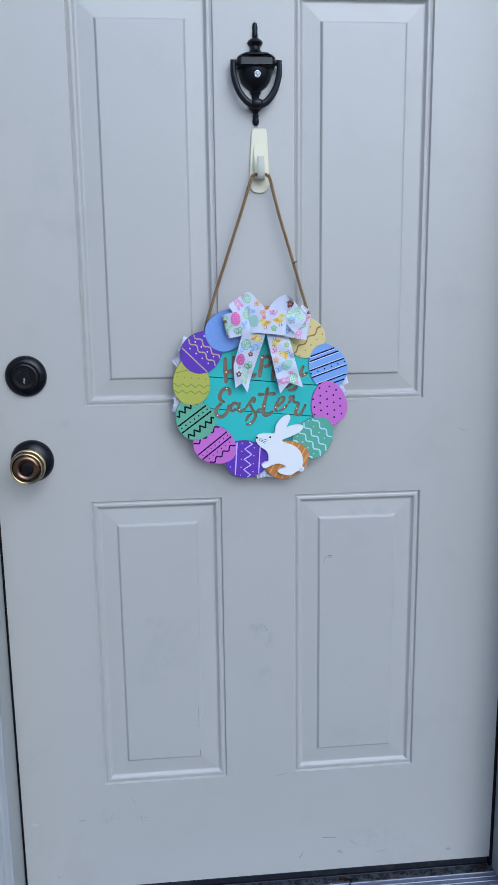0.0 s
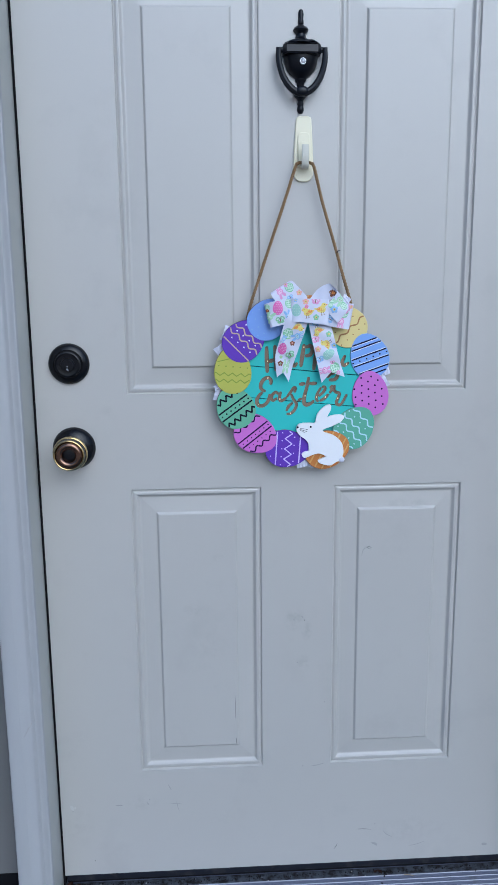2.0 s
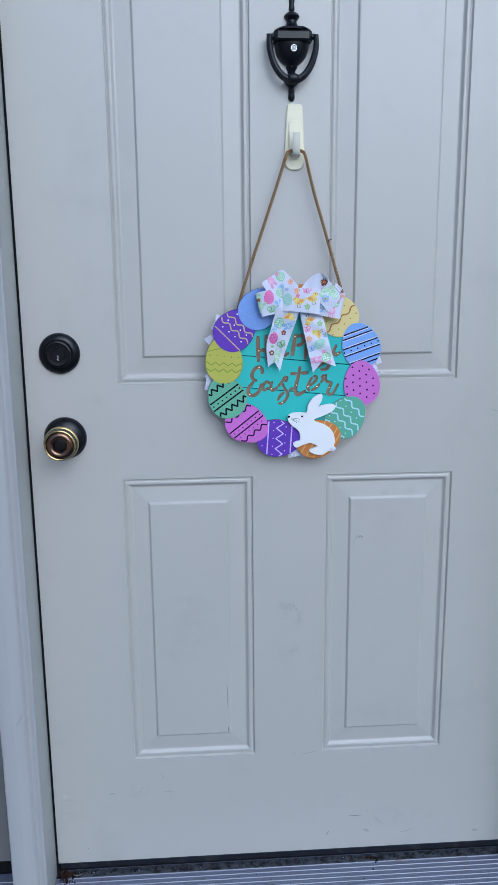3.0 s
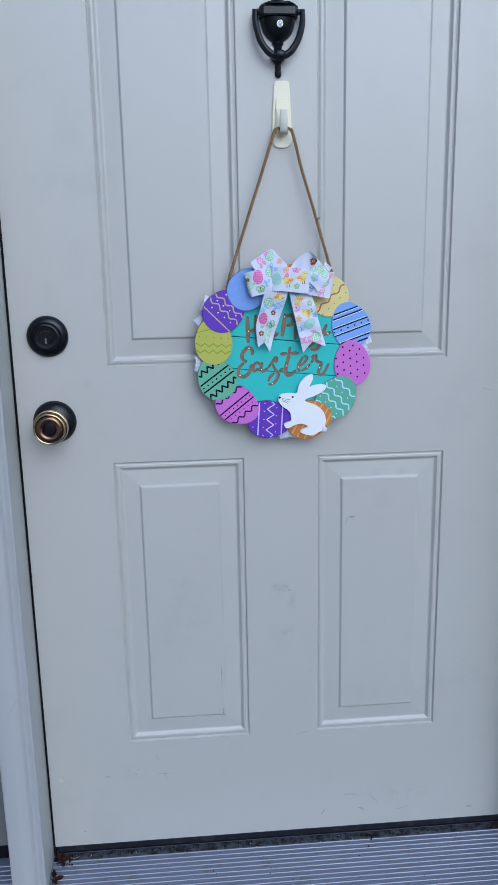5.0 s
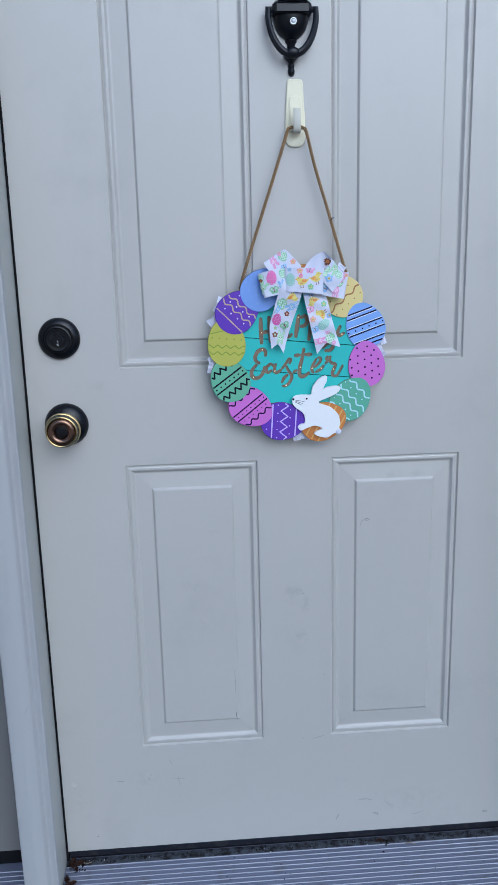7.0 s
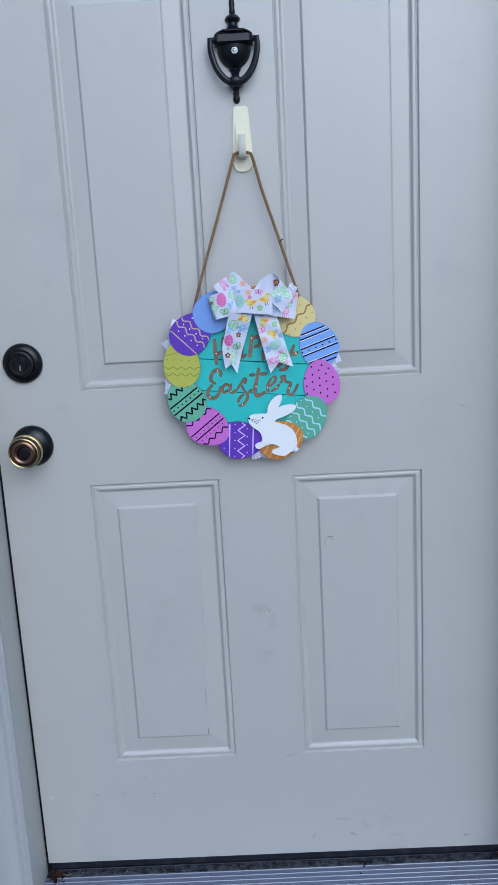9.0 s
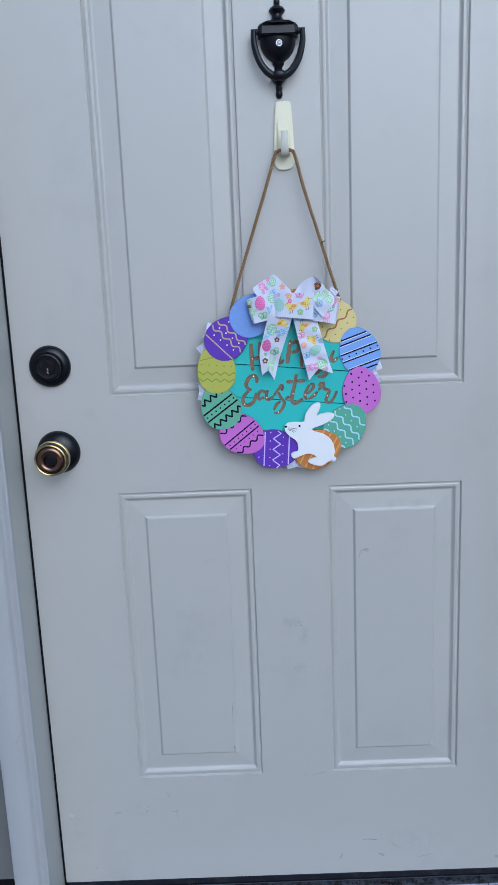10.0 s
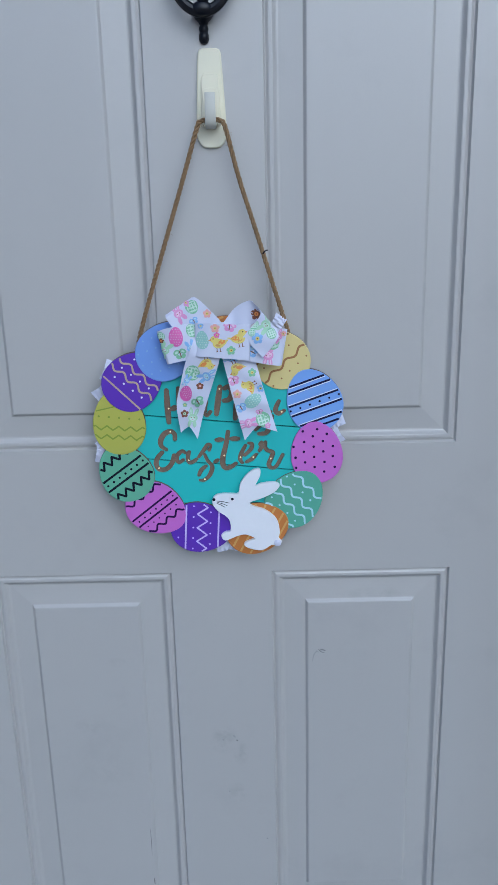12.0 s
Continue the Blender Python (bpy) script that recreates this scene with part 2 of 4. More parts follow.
def plate(outline, yb, yf, bevel=0.0008, bm=None):
    """A flat board of the outline in x and z, from yb at the back to yf in front, with an eased front edge."""
    bm = bm or bmesh.new()
    rings = []
    for o, y in ((outline, yb), (outline, yf + bevel), (inset(outline, bevel), yf)):
        rings.append([bm.verts.new((p[0], y, p[1])) for p in o])
    n = len(outline)
    for a, b in zip(rings, rings[1:]):
        for i in range(n):
            bm.faces.new((a[i], a[(i + 1) % n], b[(i + 1) % n], b[i]))
    bm.faces.new(rings[0])
    bm.faces.new(rings[-1])
    return bm


def egg_outline(cx, cz, a, b, tilt, n=44, k=0.13):
    """An egg: long half-axis a along the tilt, half-width b; its blunt end lies at the start of the axis."""
    c, s = math.cos(radians(tilt)), math.sin(radians(tilt))
    out = []
    for i in range(n):
        t = 2 * math.pi * i / n
        u, v = a * math.cos(t), b * math.sin(t) * (1 - k * math.cos(t))
        out.append((cx + c * u - s * v, cz + s * u + c * v))
    return out


def inside(p, outline):
    hit = False
    n = len(outline)
    for i in range(n):
        (x1, z1), (x2, z2) = outline[i], outline[(i + 1) % n]
        if (z1 > p[1]) != (z2 > p[1]) and p[0] < (x2 - x1) * (p[1] - z1) / (z2 - z1) + x1:
            hit = not hit
    return hit


def stroke(bm, pts, w, y, slot=0, thick=0.0003, taper=0.0):
    """A painted line of width w along points (x, z), lying on the plane y."""
    if len(pts) < 2:
        return
    n = len(pts)
    fr, bk = [], []
    for i, p in enumerate(pts):
        a, b = pts[max(i - 1, 0)], pts[min(i + 1, n - 1)]
        tx, tz = b[0] - a[0], b[1] - a[1]
        L = math.hypot(tx, tz) or 1
        k = w / 2 * (1 - taper * abs(2 * i / (n - 1) - 1) ** 2)
        nx, nz = -tz / L * k, tx / L * k
        fr.append((bm.verts.new((p[0] + nx, y - thick, p[1] + nz)), bm.verts.new((p[0] - nx, y - thick, p[1] - nz))))
        bk.append((bm.verts.new((p[0] + nx, y, p[1] + nz)), bm.verts.new((p[0] - nx, y, p[1] - nz))))
    for i in range(n - 1):
        for q in ((fr[i][0], fr[i][1], fr[i + 1][1], fr[i + 1][0]), (fr[i][0], fr[i + 1][0], bk[i + 1][0], bk[i][0]), (fr[i][1], bk[i][1], bk[i + 1][1], fr[i + 1][1])):
            bm.faces.new(q).material_index = slot


def dot(bm, x, z, r, y, slot=0, thick=0.0003, n=10):
    a = [(x + r * math.cos(2 * math.pi * i / n), z + r * math.sin(2 * math.pi * i / n)) for i in range(n)]
    f = [bm.verts.new((p[0], y - thick, p[1])) for p in a]
    b = [bm.verts.new((p[0], y, p[1])) for p in a]
    bm.faces.new(f).material_index = slot
    for i in range(n):
        bm.faces.new((f[i], f[(i + 1) % n], b[(i + 1) % n], b[i])).material_index = slot


def lathe(profile, cx, cz, segs=48, bm=None, y0=0.0):
    """A turned body whose axis points out of the door: rows of radius and height above y0."""
    bm = bm or bmesh.new()
    rings = []
    for r, h in profile:
        if r < 1e-6:
            rings.append([bm.verts.new((cx, y0 - h, cz))])
        else:
            rings.append([bm.verts.new((cx + r * math.cos(2 * math.pi * i / segs), y0 - h, cz + r * math.sin(2 * math.pi * i / segs))) for i in range(segs)])
    for a, b in zip(rings, rings[1:]):
        for i in range(segs):
            q = [a[i % len(a)], a[(i + 1) % len(a)], b[(i + 1) % len(b)], b[i % len(b)]]
            q = list(dict.fromkeys(q))
            if len(q) > 2:
                bm.faces.new(q)
    return bm


def tube(bm, path, radius, sides=8, caps=True, flat=1.0):
    """A round bar along 3D points; radius is a number or a function of 0..1."""
    rings = []
    n = len(path)
    up = Vector((0, -1, 0))
    for i, p in enumerate(path):
        t = (path[min(i + 1, n - 1)] - path[max(i - 1, 0)]).normalized()
        a = up - t * up.dot(t)
        if a.length < 1e-4:
            a = Vector((1, 0, 0)) - t * t.x
        a.normalize()
        b = t.cross(a)
        r = radius(i / (n - 1)) if callable(radius) else radius
        rings.append([bm.verts.new(p + (a * math.cos(2 * math.pi * k / sides) * flat + b * math.sin(2 * math.pi * k / sides)) * r) for k in range(sides)])
    for a, b in zip(rings, rings[1:]):
        for k in range(sides):
            bm.faces.new((a[k], a[(k + 1) % sides], b[(k + 1) % sides], b[k]))
    if caps:
        bm.faces.new(rings[0])
        bm.faces.new(rings[-1])
    return bm


# ---------------- ground and house ----------------
# out-of-view reflector for the door's upper half
ob = new("ground", mesh_of("ground", box(-600, 600, -600, 600, -0.45, -0.36), GROUND, False))
tagged(ob, "unseen ground to the horizon, pale and warm to bounce light", "ground", kind="structure")
ob = new("porch_floor", mesh_of("porch_floor", box(-2.2, 2.2, -2.0, -0.16, -0.34, -0.15, 0.008), CONCRETE))
tagged(ob, "concrete porch slab below the door sill, blued to tint the door", "porch floor", kind="structure")

DL, DR, DB, DT = -0.454, 0.454, 0.0525, 2.03
JL, JR = -0.4585, 0.4612          # inner faces of the two jambs
house = thing("wall_front", (0, 0.05, -0.15), "plain taupe painted house wall around the doorway", "wall", "structure")
part("wall_panel", box(-4.0, -0.86, -0.07, 0.12, -0.36, 3.2), WALLM, house, smooth=False)
part("wall_panel", box(0.515, 4.0, -0.07, 0.12, -0.36, 3.2), WALLM, house, smooth=False)
part("wall_panel", box(-0.86, 0.515, -0.07, 0.12, 2.075, 3.2), WALLM, house, smooth=False)
part("wall_panel", box(-0.86, 0.515, 0.06, 0.12, -0.36, 2.075), WALLM, house, smooth=False)
part("wall_panel", box(-0.86, 0.515, -0.14, 0.055, -0.36, -0.02), WALLM, house, smooth=False)

# door frame: jambs, mullion post with moulded casing, head, weather strips
frame_thing = thing("door_frame", (0, -0.03, 0.0), "white painted moulded door frame with shallow scratches", "door frame", "structure")


def casing(x_in, side):
    """Moulding from the jamb outwards: a bead, a cove and a broad flat with a faint step."""
    prof = [(0.000, -0.086), (0.000, -0.0925), (0.0010, -0.0945), (0.0026, -0.0952), (0.0044, -0.0948), (0.0080, -0.0930), (0.0112, -0.0919), (0.0136, -0.0922), (0.0152, -0.0945), (0.0164, -0.0975), (0.0178, -0.0998),
            (0.0198, -0.1010), (0.0230, -0.1016), (0.0340, -0.1020), (0.0352, -0.1028), (0.0370, -0.1031), (0.056, -0.1035), (0.0588, -0.1022), (0.0600, -0.0995), (0.0600, -0.060)]
    bm = bmesh.new()
    lo = [bm.verts.new((x_in + side * d, y, 0.0)) for d, y in prof]
    hi = [bm.verts.new((x_in + side * d, y, 2.075)) for d, y in prof]
    for i in range(len(prof) - 1):
        bm.faces.new((lo[i], lo[i + 1], hi[i + 1], hi[i]))
    bm.faces.new(lo)
    bm.faces.new(hi)
    return bm


part("jamb", box(JL - 0.026, JL, -0.0875, 0.058, 0.0, 2.04, 0.001), JAMB, frame_thing, "greyed painted door jamb")
part("jamb", box(JR, JR + 0.026, -0.0875, 0.058, 0.0, 2.04, 0.001), JAMB, frame_thing, "greyed painted door jamb")
part("head_jamb", box(JL - 0.026, JR + 0.026, -0.0875, 0.058, 2.0405, 2.074, 0.001), JAMB, frame_thing)
part("casing", casing(JL + 0.002, -1), TRIM, frame_thing, "white moulded casing with a scratch")
part("casing", casing(JR - 0.002, 1), TRIM, frame_thing, "white moulded casing")
part("head_casing", box(JL - 0.058, JR + 0.058, -0.103, -0.060, 2.0755, 2.13, 0.003), TRIM, frame_thing)
part("mullion", box(-0.5125, JL - 0.0265, -0.0600, 0.058, 0.0, 2.074, 0.001), TRIM, frame_thing)
part("weather_strip", box(JL + 0.0003, DL - 0.0003, 0.0012, 0.050, 0.0303, 2.035), RUBBER, frame_thing, "black rubber weather strip")
part("weather_strip", box(DR + 0.0003, JR - 0.0003, 0.0012, 0.050, 0.0303, 2.035), RUBBER, frame_thing, "black rubber weather strip")
part("weather_strip", box(DL, DR, 0.010, 0.050, 2.0305, 2.040), RUBBER, frame_thing, "black rubber weather strip")
bm = bmesh.new()
stroke(bm, [(p.x, p.z) for p in smooth_path([(-0.4725, 0, 0.442), (-0.4755, 0, 0.434), (-0.479, 0, 0.431), (-0.483, 0, 0.422), (-0.4885, 0, 0.414)], 5)], 0.0018, -0.1036, taper=0.7)
part("scratch", bm, SMUDGE, frame_thing)

# closed side panel next to the door; its colour carries the shade of the recess
side = thing("side_panel", (-0.68, 0.01, 0.03), "fixed side panel, taupe paint darkened for recess shade, black bottom seal", "side panel", "structure")
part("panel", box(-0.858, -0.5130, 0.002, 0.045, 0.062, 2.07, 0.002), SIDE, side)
part("bottom_seal", box(-0.858, -0.5130, 0.006, 0.044, 0.0303, 0.0615, 0.002), RUBBER, side)

# ridged metal sill
sill = thing("door_sill", (0, -0.07, 0.0), "ridged aluminium door sill, worn and dirty", "door sill", "structure")
bm = bmesh.new()
for x0, x1 in ((-0.858, 0.515),):
    prof = [(0.05, -0.018), (0.05, 0.0299), (-0.010, 0.0295), (-0.142, 0.0180), (-0.147, 0.0135), (-0.147, -0.018)]
    lo = [bm.verts.new((x0, y, z)) for y, z in prof]
    hi = [bm.verts.new((x1, y, z)) for y, z in prof]
    for i in range(len(prof)):
        bm.faces.new((lo[i], lo[(i + 1) % len(prof)], hi[(i + 1) % len(prof)], hi[i]))
    bm.faces.new(lo)
    bm.faces.new(hi)
part("sill_body", bm, ALU, sill, smooth=False)
part("sill_back", box(-0.4575, 0.4590, -0.0128, 0.0060, 0.0245, 0.0302, 0.0006), DIRTY, sill, "soil-caked back edge of the sill")
for i in range(12):
    y = -0.0150 - i * 0.0106
    z = 0.0295 - (-y - 0.010) / 0.132 * 0.0115
    for x0, x1 in ((-0.857, -0.5140), (-0.4575, 0.4590)):
        bm = bmesh.new()
        prof = [(y + 0.0014, z - 0.001), (y + 0.0004, z + 0.0012), (y - 0.0004, z + 0.0012), (y - 0.0014, z - 0.001)]
        lo = [bm.verts.new((x0, a, b)) for a, b in prof]
        hi = [bm.verts.new((x1, a, b)) for a, b in prof]
        for k in range(4):
            bm.faces.new((lo[k], lo[(k + 1) % 4], hi[(k + 1) % 4], hi[k]))
        bm.faces.new(lo)
        bm.faces.new(hi)
        part("ridge", bm, ALU_BRIGHT, sill, smooth=False)

# grit and dead leaf scraps in the corner of the sill
rnd = random.Random(7)
bm = bmesh.new()


def sill_z(y):
    return 0.0303 if y > -0.010 else 0.0297 - (-y - 0.010) / 0.132 * 0.0115


def crumb(bm, x, y, r):
    z = sill_z(y) + r * 0.3
    m = Matrix.LocRotScale((x, y, z), Euler((rnd.random() * 6, rnd.random() * 6, rnd.random() * 6)), (r, r * rnd.uniform(0.5, 1), r * rnd.uniform(0.4, 0.8)))
    bmesh.ops.create_icosphere(bm, subdivisions=1, radius=1.0, matrix=m)


for i in range(560):
    x = -0.456 + 0.905 * rnd.random() ** 1.35
    crumb(bm, x, 0.001 - abs(rnd.gauss(0, 0.0065)), rnd.uniform(0.0006, 0.0009 + 0.0016 * rnd.random() ** 2))
for i in range(110):
    crumb(bm, rnd.uniform(0.155, 0.185) if i % 4 == 0 else rnd.uniform(-0.455, -0.42), -0.004 - abs(rnd.gauss(0, 0.010)), rnd.uniform(0.0008, 0.0026))
for i in range(60):
    crumb(bm, rnd.uniform(-0.44, 0.45), rnd.uniform(-0.14, -0.01), rnd.uniform(0.0006, 0.0016))
dark = len(bm.faces)
for i in range(26):
    crumb(bm, rnd.uniform(-0.452, -0.425) if i % 3 == 0 else -0.45 + 0.62 * rnd.random() ** 1.6, -abs(rnd.gauss(0.004, 0.006)), rnd.uniform(0.0006, 0.0015))
bm.faces.ensure_lookup_table()
for f in bm.faces[dark:]:
    f.material_index = 1
ob = new("grit", mesh_of("grit", bm, [SOIL, CHALK]))
tagged(ob, "dark soil grit along the back of the sill", "dirt", kind="stuff")


def dead_leaf(x, y, size, turn, curl):
    bm = bmesh.new()
    n = 10
    rows = []
    for i in range(n + 1):
        u = i / n
        w = size * 0.28 * math.sin(math.pi * min(1, u * 0.96 + 0.04)) ** 0.8
        row = []
        for k in (-1, -0.4, 0, 0.4, 1):
            px, py = (u - 0.5) * size, k * w * (1 + 0.12 * math.sin(9 * u + k))
            row.append(bm.verts.new((px, py, 0.001 + curl * size * (abs(k) ** 2 * 0.5 + (u - 0.5) ** 2))))
        rows.append(row)
    for a, b in zip(rows, rows[1:]):
        for k in range(4):
            bm.faces.new((a[k], a[k + 1], b[k + 1], b[k]))
    for v in bm.verts:
        v.co += Vector((rnd.uniform(-1, 1), rnd.uniform(-1, 1), rnd.uniform(0, 1.6))) * size * 0.045
    bmesh.ops.transform(bm, matrix=pose(x, y, sill_z(y) + 0.001, rnd.uniform(-8, 8), rnd.uniform(-8, 8), turn), verts=bm.verts)
    bmesh.ops.solidify(bm, geom=bm.faces[:], thickness=0.0004)
    ob = new("dead_leaf", mesh_of("dead_leaf", bm, LEAF))
    tagged(ob, "small curled brown dead leaf on the door sill", "leaf", "dead leaves on the sill")


for a in ((-0.446, -0.012, 0.022, 80, 0.5), (-0.440, -0.016, 0.020, 55, 0.4), (-0.432, -0.013, 0.018, 20, 0.6), (-0.450, -0.050, 0.018, 100, 0.6), (-0.441, -0.058, 0.017, 25, 0.5), (-0.447, -0.066, 0.015, 140, 0.5),
          (-0.436, -0.027, 0.012, 110, 0.7), (0.432, -0.008, 0.018, 5, 0.4), (0.159, -0.010, 0.012, -60, 0.5), (0.150, -0.009, 0.010, 30, 0.6)):
    dead_leaf(*a)

# dry stalks among the leaves
for pts in (((-0.455, -0.044), (-0.447, -0.050), (-0.438, -0.047), (-0.433, -0.054)), ((-0.452, -0.062), (-0.444, -0.060), (-0.437, -0.067)), ((-0.430, -0.006), (-0.418, -0.010), (-0.409, -0.007)), ((0.205, -0.017), (0.216, -0.018), (0.224, -0.022))):
    bm = bmesh.new()
    tube(bm, smooth_path([(x, y, sill_z(y) + 0.002) for x, y in pts], 5), 0.0007, 6)
    ob = new("dry_stalk", mesh_of("dry_stalk", bm, STALK))
    tagged(ob, "thin pale dry plant stalk on the door sill", "plant stalk", "dry stalks on the sill")

# ---------------- the door ----------------
door = thing("door_1", (0, 0.02, DB), "closed taupe-grey painted panel door with small scuffs", "door", "structure")
XC = [DL, -0.2993, -0.0706, 0.0588, 0.2880, DR]
ZC = [DB, 0.2715, 0.8198, 0.9880, 1.6430, DT]
bm = bmesh.new()
vs = {}


def dv(x, z):
    if (x, z) not in vs:
        vs[(x, z)] = bm.verts.new((x, 0.0, z))
    return vs[(x, z)]


for i in range(5):
    for j in range(5):
        if i in (1, 3) and j in (1, 3):
            continue
        bm.faces.new((dv(XC[i], ZC[j]), dv(XC[i + 1], ZC[j]), dv(XC[i + 1], ZC[j + 1]), dv(XC[i], ZC[j + 1])))
edge = [(DL, DB), (DR, DB), (DR, DT), (DL, DT)]
bk = [bm.verts.new((x, 0.044, z)) for x, z in edge]
bm.faces.new(bk)
for a in range(4):
    p, q = edge[a], edge[(a + 1) % 4]
    line = [v for (x, z), v in vs.items() if (p[0] == q[0] == x) or (p[1] == q[1] == z)]
    line.sort(key=lambda v: (v.co - Vector((p[0], 0, p[1]))).length)
    bm.faces.new(line + [bk[(a + 1) % 4], bk[a]])
part("slab", bm, DOOR, door, smooth=False)

PANEL = [(0.0, 0.0), (0.0004, 0.0006), (0.0011, 0.0036), (0.0020, 0.0054), (0.0030, 0.0052), (0.0046, 0.0036), (0.0062, 0.0026), (0.0092, 0.0025), (0.0104, 0.0029), (0.0120, 0.0054), (0.0135, 0.0076),
         (0.0150, 0.0088), (0.0168, 0.0091), (0.0430, 0.0064), (0.0438, 0.0060), (0.0447, 0.0047), (0.0456, 0.0033), (0.0465, 0.0022), (0.0475, 0.0017), (0.0490, 0.0016)]


def door_panel(x0, x1, z0, z1):
    """A pressed panel: an outer step, a rib, a valley and a bevelled raised field."""
    bm = bmesh.new()
    rings = []
    for d, y in PANEL:
        y *= 0.8
        rings.append([bm.verts.new(p) for p in ((x0 + d, y, z0 + d), (x1 - d, y, z0 + d), (x1 - d, y, z1 - d), (x0 + d, y, z1 - d))])
    for a, b in zip(rings, rings[1:]):
        for i in range(4):
            bm.faces.new((a[i], a[(i + 1) % 4], b[(i + 1) % 4], b[i]))
    bm.faces.new(rings[-1])
    return bm


for i in (1, 3):
    for j in (1, 3):
        part("panel", door_panel(XC[i], XC[i + 1], ZC[j], ZC[j + 1]), DOOR, door, smooth=False)
part("door_sweep", box(DL + 0.002, DR - 0.002, 0.003, 0.040, 0.0365, DB + 0.0016, 0.003), SWEEP, door, "dark dusty rubber door sweep")
# black strip added where the shadow lies between sweep and sill
part("sweep_shadow", box(DL + 0.002, DR - 0.002, 0.0070, 0.0300, 0.0304, 0.0364, 0.0015), RUBBER, door, "black strip for the shadow under the sweep")


def scuff(pts, w, m=MARK, y=-0.0002):
    bm = bmesh.new()
    stroke(bm, [(p.x, p.z) for p in smooth_path([(x, 0, z) for x, z in pts], 5)], w, y, 0, 0.0001, 0.8)
    part("scuff_mark", bm, m, door)


scuff([(0.1215, 0.7010), (0.1165, 0.7000), (0.1130, 0.6950), (0.1112, 0.6850)], 0.0014, SMUDGE, 0.0012)
scuff([(0.1290, 0.7010), (0.1245, 0.7030), (0.1200, 0.7020)], 0.0016, MARK, 0.0010)
scuff([(0.1275, 0.6985), (0.1235, 0.6995), (0.1180, 0.7045)], 0.0009, MARK, 0.0011)
scuff([(0.1150, 0.7035), (0.1195, 0.6985)], 0.0008, SMUDGE, 0.0011)
scuff([(-0.4365, 0.203), (-0.4335, 0.199), (-0.431, 0.193)], 0.006, PALE)
scuff([(-0.428, 0.201), (-0.4275, 0.196)], 0.003, PALE)
scuff([(-0.4325, 0.1925), (-0.4318, 0.1900)], 0.0022, SMUDGE, -0.0004)
scuff([(-0.292, 0.204), (-0.289, 0.199)], 0.0022, SMUDGE)
scuff([(-0.288, 0.212), (-0.286, 0.208)], 0.0016, SMUDGE)
scuff([(-0.352, 0.200), (-0.338, 0.200)], 0.0026, SMUDGE)
scuff([(0.0020, 0.574), (0.0050, 0.570)], 0.0024, SMUDGE)
scuff([(0.0065, 0.5665), (0.0080, 0.5640)], 0.0020)
scuff([(-0.0130, 0.5675), (-0.0105, 0.5655)], 0.0020, SMUDGE)
scuff([(-0.0060, 0.4830), (-0.0050, 0.4810)], 0.0024, SMUDGE)
scuff([(0.0450, 0.4000), (0.0475, 0.3995)], 0.0022, SMUDGE)
scuff([(0.1420, 0.0930), (0.1500, 0.0900), (0.1530, 0.0860)], 0.0050, SMUDGE)
scuff([(0.0200, 0.2665), (0.0330, 0.2680), (0.0480, 0.2720)], 0.0016, SMUDGE)
scuff([(-0.396, 0.083), (-0.394, 0.082)], 0.002)
scuff([(-0.252, 0.242), (-0.247, 0.232), (-0.245, 0.228)], 0.0014, SMUDGE)
scuff([(-0.250, 0.2005), (-0.238, 0.199), (-0.222, 0.197)], 0.0012, SMUDGE)
scuff([(-0.236, 0.205), (-0.234, 0.192), (-0.231, 0.182)], 0.0012, SMUDGE)
scuff([(0.112, 0.1245), (0.126, 0.1245), (0.141, 0.1225)], 0.0013)
scuff([(0.165, 0.118), (0.172, 0.110), (0.183, 0.104)], 0.0013, SMUDGE)
scuff([(0.0685, 0.083), (0.0715, 0.088), (0.075, 0.095)], 0.0013)
scuff([(0.0045, 0.268), (0.0070, 0.267)], 0.0022, SMUDGE)
scuff([(0.216, 0.082), (0.232, 0.085), (0.247, 0.090)], 0.0012, SMUDGE)
scuff([(0.363, 0.078), (0.374, 0.077)], 0.006, SMUDGE)
scuff([(0.147, 0.135), (0.149, 0.134)], 0.0025, SMUDGE)
scuff([(-0.1215, 0.420), (-0.1210, 0.395), (-0.1215, 0.372)], 0.0008, MARK, 0.0012)
scuff([(-0.1205, 0.332), (-0.1200, 0.3195)], 0.0015, MARK, 0.0012)
scuff([(0.352, 0.933), (0.361, 0.929), (0.372, 0.927)], 0.0014, SMUDGE)

# ---------------- lock and knob ----------------
BX, BZ = -0.394, 1.042
bolt = part("deadbolt", lathe([(0.034, 0), (0.0345, 0.002), (0.0338, 0.005), (0.031, 0.0085), (0.027, 0.0110), (0.0245, 0.0120), (0.0238, 0.0105), (0.0225, 0.0105)], BX, BZ), BRONZE, door, "round black deadbolt lock")
part("collar", lathe([(0.0225, 0.010), (0.0222, 0.0165), (0.0210, 0.0190), (0.0195, 0.0195), (0.0185, 0.0178), (0.0125, 0.0170), (0.0115, 0.0170)], BX, BZ), BRONZE, bolt)
part("cylinder", lathe([(0.0113, 0.016), (0.0111, 0.0192), (0.0102, 0.0200), (0.0, 0.0200)], BX, BZ - 0.001), BRONZE, bolt)
bm = bmesh.new()
for dx, dz, r in ((0.0, 0.0026, 0.0011), (0.0006, 0.0, 0.0008), (-0.0007, -0.0024, 0.0012), (0.0006, -0.0042, 0.0009)):
    dot(bm, BX + dx, BZ - 0.0050 + dz, r, -0.0200, 0, 0.0006)
part("keyway", bm, STEEL, bolt, "bright worn steel keyway")

